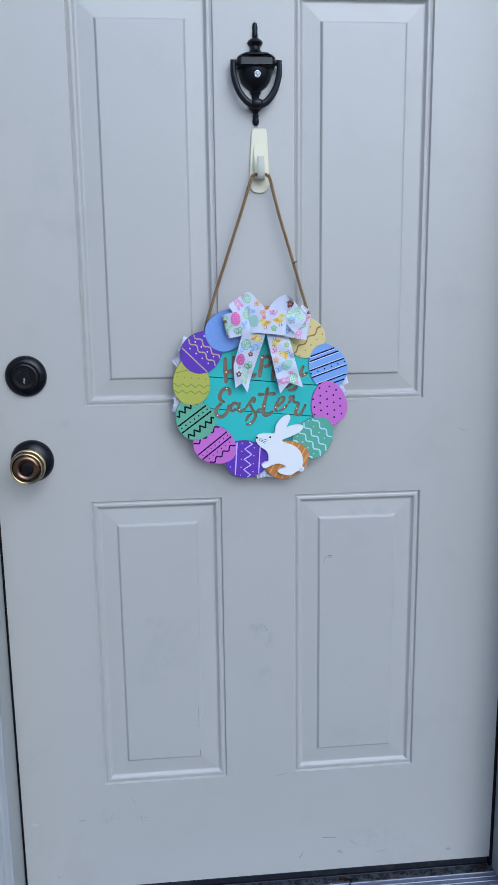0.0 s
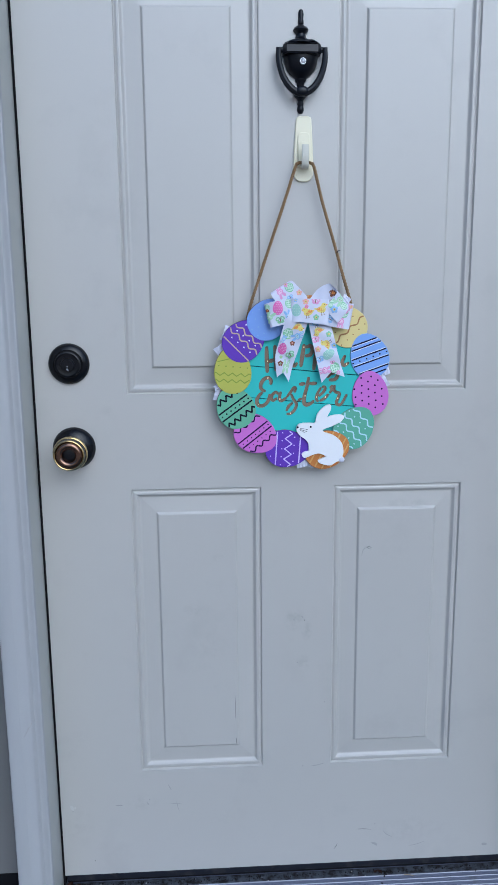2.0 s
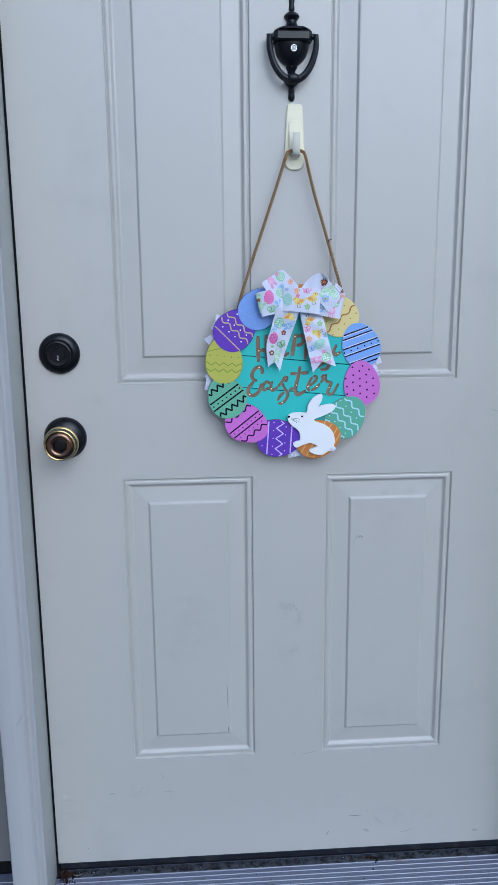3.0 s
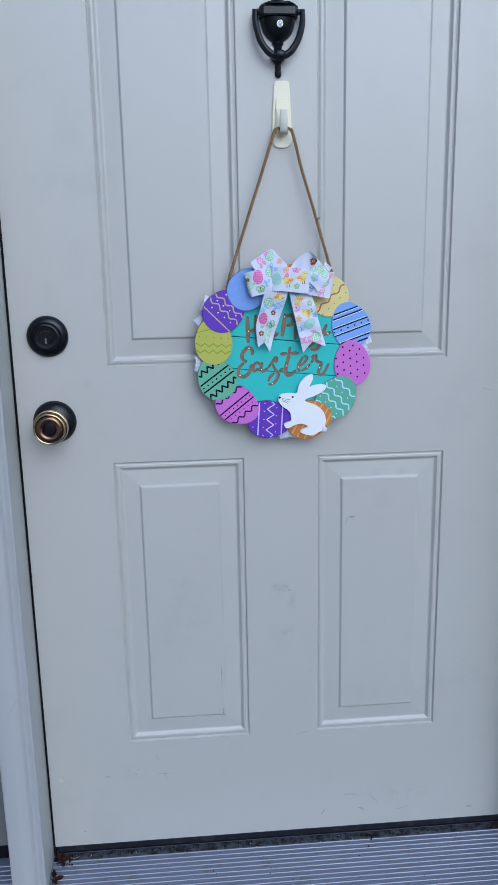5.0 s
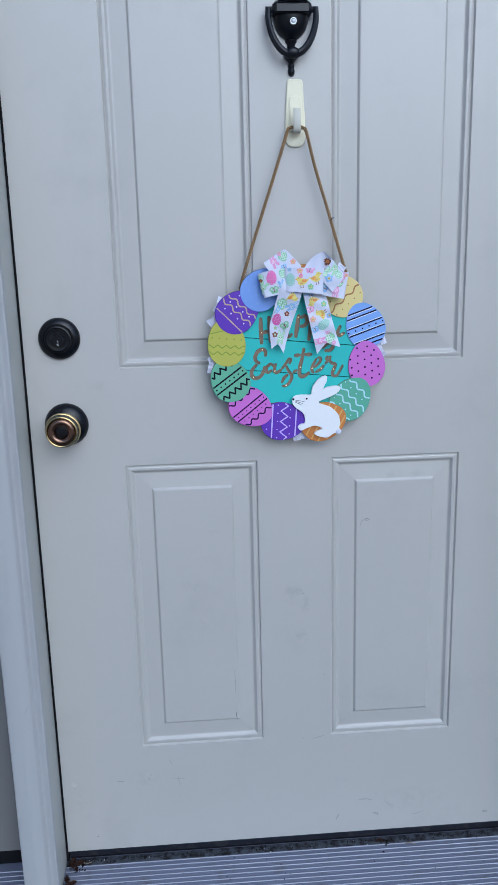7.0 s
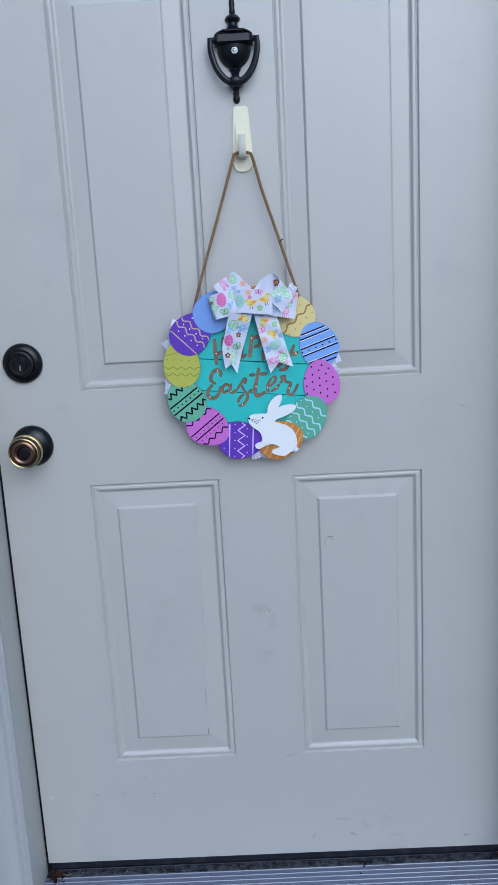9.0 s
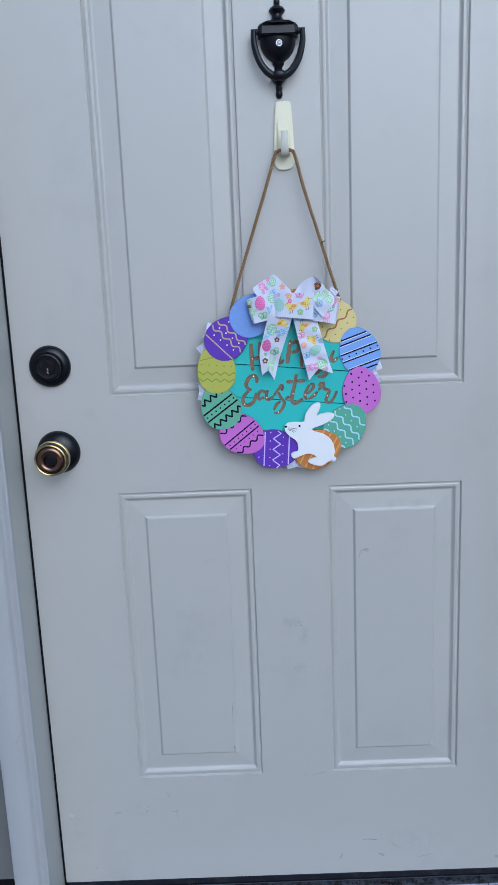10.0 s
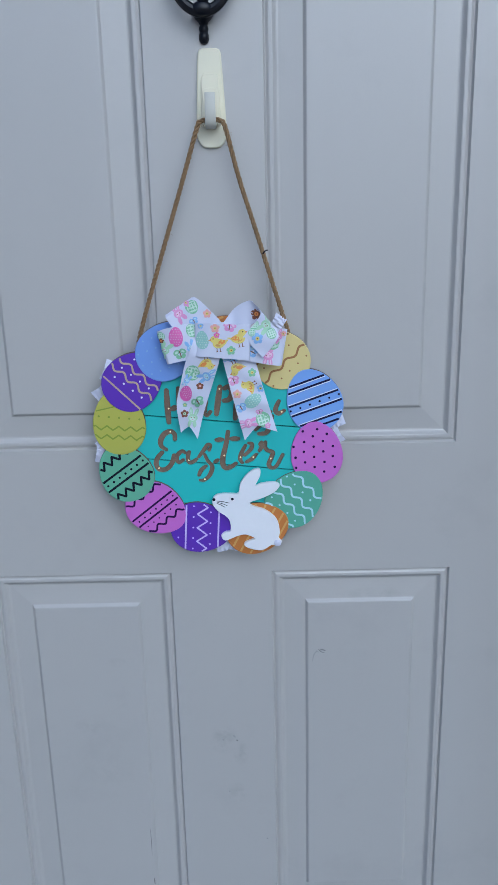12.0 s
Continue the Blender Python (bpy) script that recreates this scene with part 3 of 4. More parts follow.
KX, KZ = -0.3925, 0.897
knob = part("door_knob", lathe([(0.0362, 0), (0.0366, 0.002), (0.0355, 0.005), (0.0325, 0.009), (0.027, 0.0135), (0.020, 0.0165), (0.0145, 0.0180)], KX, KZ), BRONZE, door, "round black and polished brass door knob")
part("neck", lathe([(0.0140, 0.017), (0.0128, 0.022), (0.0135, 0.030), (0.0180, 0.036), (0.0245, 0.040)], KX, KZ), BRASS, knob, "polished brass neck")
part("band", lathe([(0.0235, 0.0395), (0.0272, 0.0412), (0.0288, 0.0440), (0.0290, 0.0475), (0.0278, 0.0500), (0.0268, 0.0505)], KX, KZ), BRASS, knob, "polished brass band")
part("grip", lathe([(0.0262, 0.0500), (0.0265, 0.0550), (0.0262, 0.0600), (0.0255, 0.0615)], KX, KZ), BRONZE, knob)
part("lip", lathe([(0.0256, 0.0612), (0.0252, 0.0632), (0.0240, 0.0640), (0.0228, 0.0632), (0.0224, 0.0620)], KX, KZ), BRASS, knob, "thin brass lip")
part("face", lathe([(0.0224, 0.0618), (0.0214, 0.0636), (0.0196, 0.0652), (0.0172, 0.0660), (0.0146, 0.0656), (0.0122, 0.0640), (0.0104, 0.0614), (0.0094, 0.0580)], KX, KZ), COPPER, knob, "rubbed coppery bronze face")
part("button", lathe([(0.0096, 0.0580), (0.0080, 0.0584), (0.0036, 0.0586), (0.0034, 0.0606), (0.0, 0.0608)], KX, KZ), BRONZE, knob)

# ---------------- knocker ----------------
NX = -0.004


def half_turned(profile, depth, cx=NX, segs=28, y0=0.0):
    """Half of a turned upright body lying against the door: rows of half-width and height."""
    bm = bmesh.new()
    rings = []
    for r, z in profile:
        rings.append([bm.verts.new((cx + r * math.cos(math.pi * i / segs), y0 - min(r, 0.03) * depth * math.sin(math.pi * i / segs) - 0.0005, z)) for i in range(segs + 1)])
    for a, b in zip(rings, rings[1:]):
        for i in range(segs):
            bm.faces.new((a[i], a[i + 1], b[i + 1], b[i]))
    bm.faces.new(rings[0])
    bm.faces.new(rings[-1])
    return bm


knocker = part("door_knocker", half_turned([(0.0272, 1.5280), (0.0272, 1.5220), (0.0260, 1.5130), (0.0228, 1.5045), (0.0172, 1.4975), (0.0112, 1.4930), (0.0086, 1.4912), (0.0094, 1.4896), (0.0086, 1.4876), (0.0064, 1.4850), (0.0058, 1.4760), (0.0070, 1.4650)], 0.85), IRON, door, "black iron urn-shaped door knocker")
part("finial", half_turned([(0.0012, 1.5940), (0.0035, 1.5920), (0.0046, 1.5865), (0.0040, 1.5800), (0.0046, 1.5765), (0.0046, 1.5730), (0.0040, 1.5715), (0.0062, 1.5695), (0.0105, 1.5670), (0.0124, 1.5635),
                            (0.0108, 1.5602), (0.0078, 1.5578), (0.0080, 1.5545), (0.0100, 1.5505), (0.0150, 1.5468), (0.0215, 1.5440), (0.0262, 1.5415), (0.0272, 1.5400)], 1.1), IRON, knocker)
bm = bmesh.new()
prof = [(0.0215, 1.5440), (0.0272, 1.5410), (0.0298, 1.5382), (0.0304, 1.5262), (0.0296, 1.5240)]
for (wa, za), (wb, zb) in zip(prof, prof[1:]):
    a = [bm.verts.new((NX + x, y, za)) for x, y in ((-wa, 0), (-wa, -0.017), (-wa + 0.006, -0.025), (wa - 0.006, -0.025), (wa, -0.017), (wa, 0))]
    b = [bm.verts.new((NX + x, y, zb)) for x, y in ((-wb, 0), (-wb, -0.018), (-wb + 0.006, -0.027), (wb - 0.006, -0.027), (wb, -0.018), (wb, 0))]
    for i in range(5):
        bm.faces.new((a[i], a[i + 1], b[i + 1], b[i]))
    bm.faces.new(a)
    bm.faces.new(b)
bmesh.ops.remove_doubles(bm, verts=bm.verts, dist=0.00005)
part("shoulder", bm, IRON, knocker, smooth=False)
bm = bmesh.new()
arc = smooth_path([(-0.0362, -0.016, 1.5335), (-0.0368, -0.017, 1.5220), (-0.0352, -0.018, 1.5090), (-0.0290, -0.019, 1.4900), (-0.0182, -0.021, 1.4745), (-0.0070, -0.022, 1.4675), (0.0, -0.022, 1.4665),
                   (0.0070, -0.022, 1.4675), (0.0182, -0.021, 1.4745), (0.0290, -0.019, 1.4900), (0.0352, -0.018, 1.5090), (0.0368, -0.017, 1.5220), (0.0362, -0.016, 1.5335)], 6)
tube(bm, [p + Vector((NX, 0, 0)) for p in arc], lambda u: 0.0040 + 0.0018 * math.sin(math.pi * u), 10)
part("ring_handle", bm, IRON, knocker)
for s in (-1, 1):
    bm = bmesh.new()
    tube(bm, [Vector((NX + s * 0.0295, -0.013, 1.5315)), Vector((NX + s * 0.0405, -0.013, 1.5315))], 0.0046, 12)
    part("pivot", bm, IRON, knocker)
bm = bmesh.new()
bmesh.ops.create_uvsphere(bm, u_segments=20, v_segments=12, radius=1.0, matrix=Matrix.LocRotScale((NX, -0.0245, 1.4690), None, (0.0108, 0.0052, 0.0076)))
part("striker", bm, IRON, knocker)
part("drop", half_turned([(0.0120, 1.4690), (0.0088, 1.4640), (0.0054, 1.4605), (0.0042, 1.4580), (0.0052, 1.4540), (0.0044, 1.4508), (0.0054, 1.4480), (0.0054, 1.4435), (0.0035, 1.4400), (0.0010, 1.4388)], 1.2), IRON, knocker)
part("peephole", lathe([(0.0050, 0.0), (0.0050, 0.0250), (0.0046, 0.0260), (0.0039, 0.0260), (0.0035, 0.0250)], NX + 0.001, 1.5128, 28), STEEL, knocker, "bright steel peephole rim")
part("lens", lathe([(0.0034, 0.0246), (0.0026, 0.0258), (0.0016, 0.0264), (0.0, 0.0265)], NX + 0.001, 1.5128, 28), LENS, knocker, "glassy peephole lens")

# ---------------- adhesive hook ----------------
hook = thing("wall_hook", (0, 0, 1.333), "cream plastic adhesive hook stuck on the door", "hook")
right = [(0.0075, 1.4352), (0.0108, 1.4340), (0.0124, 1.4305), (0.0138, 1.4100), (0.0154, 1.3800), (0.0165, 1.3570), (0.0164, 1.3500), (0.0155, 1.3445), (0.0136, 1.3398), (0.0108, 1.3365), (0.0072, 1.3348), (0.0030, 1.3342)]
outline = [(0.001 + x, z) for x, z in right] + [(0.001 - x, z) for x, z in reversed(right)]
part("base_plate", plate(outline, 0.0, -0.0045, 0.0012), CREAM, hook)
r2 = [(0.0035, 1.4098), (0.0075, 1.4088), (0.0097, 1.4045), (0.0105, 1.3600), (0.0092, 1.3565)]
part("raised_step", plate([(0.001 + x, z) for x, z in r2] + [(0.001 - x, z) for x, z in reversed(r2)], -0.0044, -0.0080, 0.0006), CREAM, hook)
r3 = [(0.0028, 1.3952), (0.0064, 1.3943), (0.0085, 1.3905), (0.0089, 1.3590), (0.0078, 1.3575)]
part("raised_step", plate([(0.001 + x, z) for x, z in r3] + [(0.001 - x, z) for x, z in reversed(r3)], -0.0079, -0.0105, 0.0005), CREAM, hook)
bm = bmesh.new()
prev = None
arm = smooth_path([(0, -0.0080, 1.3640), (0, -0.0130, 1.3570), (0, -0.0200, 1.3545), (0, -0.0262, 1.3580), (0, -0.0282, 1.3670), (0, -0.0280, 1.3760), (0, -0.0262, 1.3885)], 5)
for i, p in enumerate(arm):
    t = (arm[min(i + 1, len(arm) - 1)] - arm[max(i - 1, 0)]).normalized()
    nrm = Vector((0, t.z, -t.y))
    w, th = 0.0058 - 0.0008 * abs(i / len(arm) - 0.5), 0.0016
    ring = [bm.verts.new(p + Vector((0.001 + sx * w, 0, 0)) + nrm * sy * th) for sx, sy in ((-1, -0.6), (-0.8, -1), (0.8, -1), (1, -0.6), (1, 0.6), (0.8, 1), (-0.8, 1), (-1, 0.6))]
    if prev:
        for k in range(8):
            bm.faces.new((prev[k], prev[(k + 1) % 8], ring[(k + 1) % 8], ring[k]))
    else:
        bm.faces.new(ring)
    prev = ring
bm.faces.new(prev)
part("hook_arm", bm, GREYTIP, hook, "curved cream hook arm, coloured grey for its reflection")

# ---------------- the hanging sign ----------------
sign = thing("door_sign", (0, -0.02, 0.86), "round teal wooden Easter sign with painted eggs and bow", "door sign")
CX, CZ = -0.002, 1.007
circle = [(CX + 0.128 * math.cos(2 * math.pi * i / 72), CZ + 0.128 * math.sin(2 * math.pi * i / 72)) for i in range(72)]
part("backing_board", plate(circle, -0.006, -0.0185, 0.0005), WOOD, sign, "bare brown plywood backing")

# lettering, cut through the boards in brush strokes so that the brown wood behind shows
def brush(pts, w, n=6):
    """Outline of a brush stroke with round ends along points (x, z) in millimetres from the sign's centre line."""
    line = [Vector((p.x, p.z)) for p in smooth_path([(x / 1000, 0, z / 1000) for x, z in pts], n)]
    k = len(line)
    left, right = [], []
    for i, p in enumerate(line):
        t = (line[min(i + 1, k - 1)] - line[max(i - 1, 0)]).normalized()
        u = i / (k - 1)
        h = w * 1.5 / 2000 * (0.80 + 0.20 * math.sin(math.pi * min(max(u * 1.1 - 0.05, 0), 1)))
        left.append(p + Vector((-t.y, t.x)) * h)
        right.append(p - Vector((-t.y, t.x)) * h)
    def cap(a, b, out):
        c, r = (a + b) / 2, (a - b).length / 2
        side = (a - b).normalized()
        return [c + side * r * math.cos(f) + out * r * math.sin(f) for f in (math.pi * j / 6 for j in range(1, 6))]
    ahead = (line[-1] - line[-2]).normalized()
    back = (line[0] - line[1]).normalized()
    return [(p.x, p.y) for p in left + cap(left[-1], right[-1], ahead) + right[::-1] + cap(right[0], left[0], back)]


def prism(outline, y0, y1, bm=None):
    bm = bm or bmesh.new()
    a, b = ([bm.verts.new((x, y, z)) for x, z in outline] for y in (y0, y1))
    bm.faces.new(a)
    bm.faces.new(b)
    for i in range(len(a)):
        bm.faces.new((a[i - 1], a[i], b[i], b[i - 1]))
    return bm


LETTERS = [
    ("Happy", 5.0, [[(-62, 1066), (-61.8, 1046), (-61, 1027)], [(-48, 1068), (-47, 1049), (-46, 1029)], [(-56.5, 1043.5), (-51.5, 1045.5)]]),
    ("Happy", 4.2, [[(-20.5, 1049), (-27, 1052), (-33, 1047), (-34, 1040), (-30, 1036), (-24, 1039)], [(-15.5, 1052), (-18, 1042), (-16, 1035), (-11, 1039)]]),
    ("Happy", 5.0, [[(1, 1069), (-2, 1050), (-4, 1036)], [(6, 1067), (12, 1068.5), (15.5, 1062), (12, 1054), (5.5, 1052)]]),
    ("Happy", 5.0, [[(23, 1067), (20, 1045), (18, 1030)], [(28.5, 1065), (35, 1067), (39, 1059), (35, 1051), (28, 1049)]]),
    ("Happy", 4.4, [[(50, 1056), (49, 1044), (54, 1037), (60, 1037.5)], [(70, 1050), (66, 1040), (69.5, 1035), (76, 1038.5)], [(62, 1032), (59, 1019), (54, 1011.5), (46, 1010.5)], [(42, 1016), (47, 1021.5), (53.5, 1022.5)]]),
    ("Easter", 4.6, [[(-55, 1006), (-55, 1012), (-59.5, 1016), (-67, 1013), (-72, 1005), (-71.5, 997.5), (-66, 993.5)], [(-71, 990), (-77, 983), (-79, 974.5), (-75, 968.5), (-67, 969), (-60, 976), (-57, 986)]]),
    ("Easter", 4.0, [[(-43, 988.5), (-47, 991), (-53, 986), (-54, 980), (-51, 977), (-46, 980)], [(-38.5, 990), (-40.5, 982), (-38.5, 976.5), (-34, 977.5), (-30, 980.5)]]),
    ("Easter", 3.8, [[(-27, 983.5), (-21, 991.5), (-16, 998), (-13, 997), (-14.5, 991.5)], [(-20, 986), (-17, 979), (-12, 972), (-12, 966), (-16, 958.5), (-22, 953.5), (-26.5, 953.5)], [(-28, 960), (-24.5, 967), (-19, 971.5)], [(-8, 976.5), (-4, 979)]]),
    ("Easter", 4.6, [[(9, 1014), (6, 998), (2.5, 985), (1.5, 974), (4.5, 968.5), (11, 969.5), (17, 974)], [(-5, 1004), (1.5, 1004.5)], [(12.5, 1005), (21, 1005)]]),
    ("Easter", 3.8, [[(28, 984), (36, 992), (37, 998), (33.5, 999)], [(29.5, 996.5), (24.5, 987.5), (22.5, 979.5), (25, 974.5)], [(30, 975.5), (37, 979.5), (42, 985)]]),
    ("Easter", 4.0, [[(46, 989.5), (49, 994), (47.5, 997.5), (49, 1000)], [(53.5, 1000), (53, 993.5), (56, 989.5), (62, 987), (60, 980), (57, 972), (60, 967.5), (66, 969.5), (74, 984)]]),
]

# four teal boards, slightly aslant, with dark joints
SL = math.tan(radians(-5.8))
R = 0.118
cuts = [0.120, 0.0205, -0.0335, -0.0870, -0.120]


def plank(c_hi, c_lo, gap=0.0007):
    top, bot = [], []
    n = 22
    for i in range(n + 1):
        x = -R + 2 * R * i / n
        h = math.sqrt(max(R * R - x * x, 0))
        t, b = min(c_hi - gap + SL * x, h), max(c_lo + gap + SL * x, -h)
        if t - b > 0.001:
            top.append((CX + x, CZ + t))
            bot.append((CX + x, CZ + b))
    return plate(bot + top[::-1], -0.0207, -0.0242, 0.0004)


cutters = []
for word, w, strokes in LETTERS:
    cutters += [new("cutter", mesh_of("cutter", prism(brush(line, w), -0.030, -0.018), TEAL, False)) for line in strokes]
for a, b in zip(cuts, cuts[1:]):
    ob = part("plank", plank(a, b), TEAL, sign, "teal painted board with cut-out letters", smooth=False)
    for c in cutters:
        mod = ob.modifiers.new("cut", "BOOLEAN")
        mod.operation, mod.solver, mod.object, mod.use_self = "DIFFERENCE", "EXACT", c, True
    dg = bpy.context.evaluated_depsgraph_get()
    dg.update()
    me = bpy.data.meshes.new_from_object(ob.evaluated_get(dg))
    ob.modifiers.clear()
    ob.data = me
for c in cutters:
    bpy.data.objects.remove(c)
for word, w, strokes in LETTERS:
    bm = bmesh.new()
    for k, line in enumerate(strokes):
        prism(brush(line, w), -0.0204, -0.0214 - 0.00012 * k, bm)
    part("letter", bm, LETTER, sign, f"glittery brown wooden letter of the word {word}", smooth=False)
back = [(CX + 0.116 * math.cos(2 * math.pi * i / 60), CZ + 0.116 * math.sin(2 * math.pi * i / 60)) for i in range(60)]
part("joint_liner", plate(back, -0.0186, -0.0203, 0.0003), GROOVE, sign, "dark joints between the boards")
for x, z in ((-0.0605, 1.0437), (0.0005, 1.0665), (0.0735, 1.0368), (-0.0760, 0.9700), (-0.0395, 0.9790), (0.0035, 0.9840), (0.0232, 0.9815), (0.0385, 0.9812), (0.0595, 0.9790), (-0.0210, 0.9545), (-0.0600, 1.0155)):
    bm = bmesh.new()
    bmesh.ops.create_icosphere(bm, subdivisions=1, radius=0.0010, matrix=Matrix.Translation((x, -0.0225, z)))
    part("fairy_light", bm, BULB, sign, "tiny warm fairy light bulb")

# eggs round the rim: place, half-axes, tilt, level, paint and pattern
EGGS = [
    ("pale blue egg with faint dots", -0.057, 1.1150, 0.0390, 0.0320, 38, 11, PALEBLUE, [("dots", 20, 20, 11, 1.0, DUSK), ("dots", 20, 8, 11, 1.0, DUSK), ("dots", 20, -6, 11, 1.0, DUSK), ("dots", 20, -19, 11, 1.0, DUSK)]),
    ("violet egg with gold waves and white dots", -0.0985, 1.0800, 0.0385, 0.0325, 42, 10, VIOLET,
     [("wave", -43, 11, 2.2, GOLD, 2.6, 19), ("wave", -43, -1.5, 2.2, GOLD, 2.6, 19), ("line", -45, -19, 2.0, GOLD), ("dots", -40, 22, 14, 1.2, WHITE), ("dots", -40, 5, 13, 1.2, WHITE), ("dots", -40, -9, 13, 1.2, WHITE)]),
    ("lime egg with green zigzags", -0.1180, 1.0310, 0.0400, 0.0310, 92, 9, YGREEN, [("zig", -4, -7, 1.8, LIME, 2.6, 14), ("zig", -4, -18, 1.8, LIME, 2.6, 14), ("dots", -6, 6, 12, 1.3, LIME), ("line", 12, 20, 1.5, LIME), ("dots", -6, 28, 12, 1.2, LIME)]),
    ("mint egg with black stripes and zigzags", -0.1145, 0.9680, 0.0370, 0.0320, 118, 8, MINT, [("line", 36, 6.5, 2.6, BLACK), ("line", 36, -6.5, 2.6, BLACK), ("dots", 36, 0, 9, 1.4, BLACK), ("zig", 36, -19, 2.8, BLACK, 4.3, 12), ("zig", 36, 22, 2.8, BLACK, 4.3, 12)]),
    ("orchid egg with plum stripes", -0.0805, 0.9215, 0.0385, 0.0325, -30, 7, ORCHID, [("line", 38, 6, 2.3, NAVY), ("line", 38, -5, 2.3, NAVY), ("dots", 38, 0.5, 9, 1.1, NAVY), ("wave", 38, -19, 2.4, NAVY, 2.6, 15), ("wave", 38, 23, 2.4, NAVY, 2.6, 15), ("dots", 38, -11, 9, 1.0, NAVY)]),
    ("violet egg with lilac zigzag", -0.0270, 0.8955, 0.0385, 0.0325, -6, 6, VIOLET, [("line", 86, 19, 2.0, LILAC), ("line", 86, -21, 2.0, LILAC), ("zig", 86, -1, 1.9, LILAC, 6.2, 18), ("dots", 86, 10, 14, 1.1, LILAC), ("dots", 86, -11, 14, 1.1, LILAC), ("dots", 86, 28, 14, 1.1, LILAC)]),
    ("orange egg with amber stripes", 0.0405, 0.8935, 0.0400, 0.0330, 16, 5, ORANGE, [("line", 62, 26, 2.4, AMBER), ("line", 62, 15, 2.4, AMBER), ("line", 62, 4, 2.4, AMBER), ("line", 62, -8, 2.4, AMBER), ("line", 62, -20, 2.4, AMBER), ("line", 62, -29, 2.4, AMBER)]),
    ("sea green egg with pale waves", 0.0870, 0.9300, 0.0395, 0.0330, 52, 4, SEAGREEN, [("wave", -48, 22, 2.3, ICE, 2.6, 19), ("wave", -48, 3, 2.3, ICE, 2.6, 19), ("wave", -48, -10, 2.3, ICE, 2.6, 19), ("wave", -48, -28, 2.3, ICE, 2.2, 19), ("dots", -48, 12.5, 14, 1.2, ICE), ("dots", -48, -19, 14, 1.2, ICE)]),
    ("orchid egg with dark dots", 0.1130, 0.9880, 0.0390, 0.0310, 96, 3, ORCHID, [("dots", -28, 26, 13, 1.6, NAVY), ("dots", -28, 16, 13.5, 1.6, NAVY), ("dots", -28, 5, 13, 1.6, NAVY), ("dots", -28, -6, 14, 1.6, NAVY), ("dots", -28, -17, 13, 1.6, NAVY), ("dots", -28, -28, 13, 1.6, NAVY)]),
    ("blue egg with navy and white stripes", 0.1100, 1.0515, 0.0390, 0.0325, 112, 2, SKY, [("line", 19, 25, 2.3, MIDNIGHT), ("line", 19, 23.2, 0.9, WHITE), ("line", 19, 17.5, 2.3, MIDNIGHT), ("line", 19, 15.7, 0.9, WHITE), ("line", 19, 2.5, 2.3, MIDNIGHT), ("line", 19, 4.3, 0.9, WHITE),
     ("line", 19, -9.5, 2.3, MIDNIGHT), ("line", 19, -7.7, 0.9, WHITE), ("dots", 19, -3, 12, 1.3, MIDNIGHT), ("line", 19, -24, 2.3, MIDNIGHT), ("line", 19, -22.2, 0.9, WHITE), ("line", 19, -31, 2.3, MIDNIGHT)]),
    ("straw yellow egg with brown waves", 0.0690, 1.1020, 0.0390, 0.0330, 142, 1, STRAW, [("wave", 42, 14, 2.2, BROWN, 2.2, 18), ("wave", 42, -9, 2.4, BROWN, 2.4, 22), ("dots", 42, 3, 13, 1.1, BROWN), ("dots", 42, -20, 13, 1.1, BROWN)]),
    ("orange egg behind the bow", 0.0080, 1.1300, 0.0300, 0.0225, 176, 0, ORANGE, [("line", 20, 20, 2.2, AMBER)]),
]


def pattern(bm, items, cx, cz, outline, y):
    inner = inset(outline, 0.0010)
    slots = []
    for it in items:
        kind, ang, off = it[0], radians(it[1]), it[2] / 1000
        d, nrm = (math.cos(ang), math.sin(ang)), (-math.sin(ang), math.cos(ang))
        m = it[5] if kind == "dots" else it[4]
        if m not in slots:
            slots.append(m)
        s = slots.index(m)
        if kind == "dots":
            k = -5
            shift = (abs(int(it[2])) % 2) * it[3] / 2000
            while k <= 5:
                t = k * it[3] / 1000 + shift
                p = (cx + d[0] * t + nrm[0] * off, cz + d[1] * t + nrm[1] * off)
                if inside(p, inset(outline, 0.002)):
                    dot(bm, p[0], p[1], it[4] / 1000, y, s)
                k += 1
            continue
        run = []
        n = 180
        for i in range(n + 1):
            t = -0.045 + 0.09 * i / n
            o = off
            if kind == "wave":
                o += it[5] / 1000 * math.sin(2 * math.pi * t / (it[6] / 1000))
            if kind == "zig":
                ph = (t / (it[6] / 1000)) % 1
                o += it[5] / 1000 * (4 * abs(ph - 0.5) - 1)
            p = (cx + d[0] * t + nrm[0] * o, cz + d[1] * t + nrm[1] * o)
            if inside(p, inner):
                run.append(p)
            elif run:
                stroke(bm, run, it[3] / 1000, y, s)
                run = []
        stroke(bm, run, it[3] / 1000, y, s)
    return slots


for label, x, z, a, b, tilt, level, m, items in EGGS:
    x, z = CX + (x - CX) * 1.012, CZ + (z - CZ) * 1.008 - 0.0012
    o = egg_outline(x, z, a, b, tilt)
    yf = -0.0258 - 0.0005 * level
    bm = plate(o, -0.0200, yf, 0.0007)
    for f in bm.faces:
        f.normal_update()
        f.material_index = 1 if abs(f.normal.y) < 0.5 else 0
    e = part("egg", bm, [m, EGG_EDGE], sign, label)
    bm = bmesh.new()
    slots = pattern(bm, items, x, z, o, yf)
    part("egg_pattern", bm, slots, e, smooth=False)

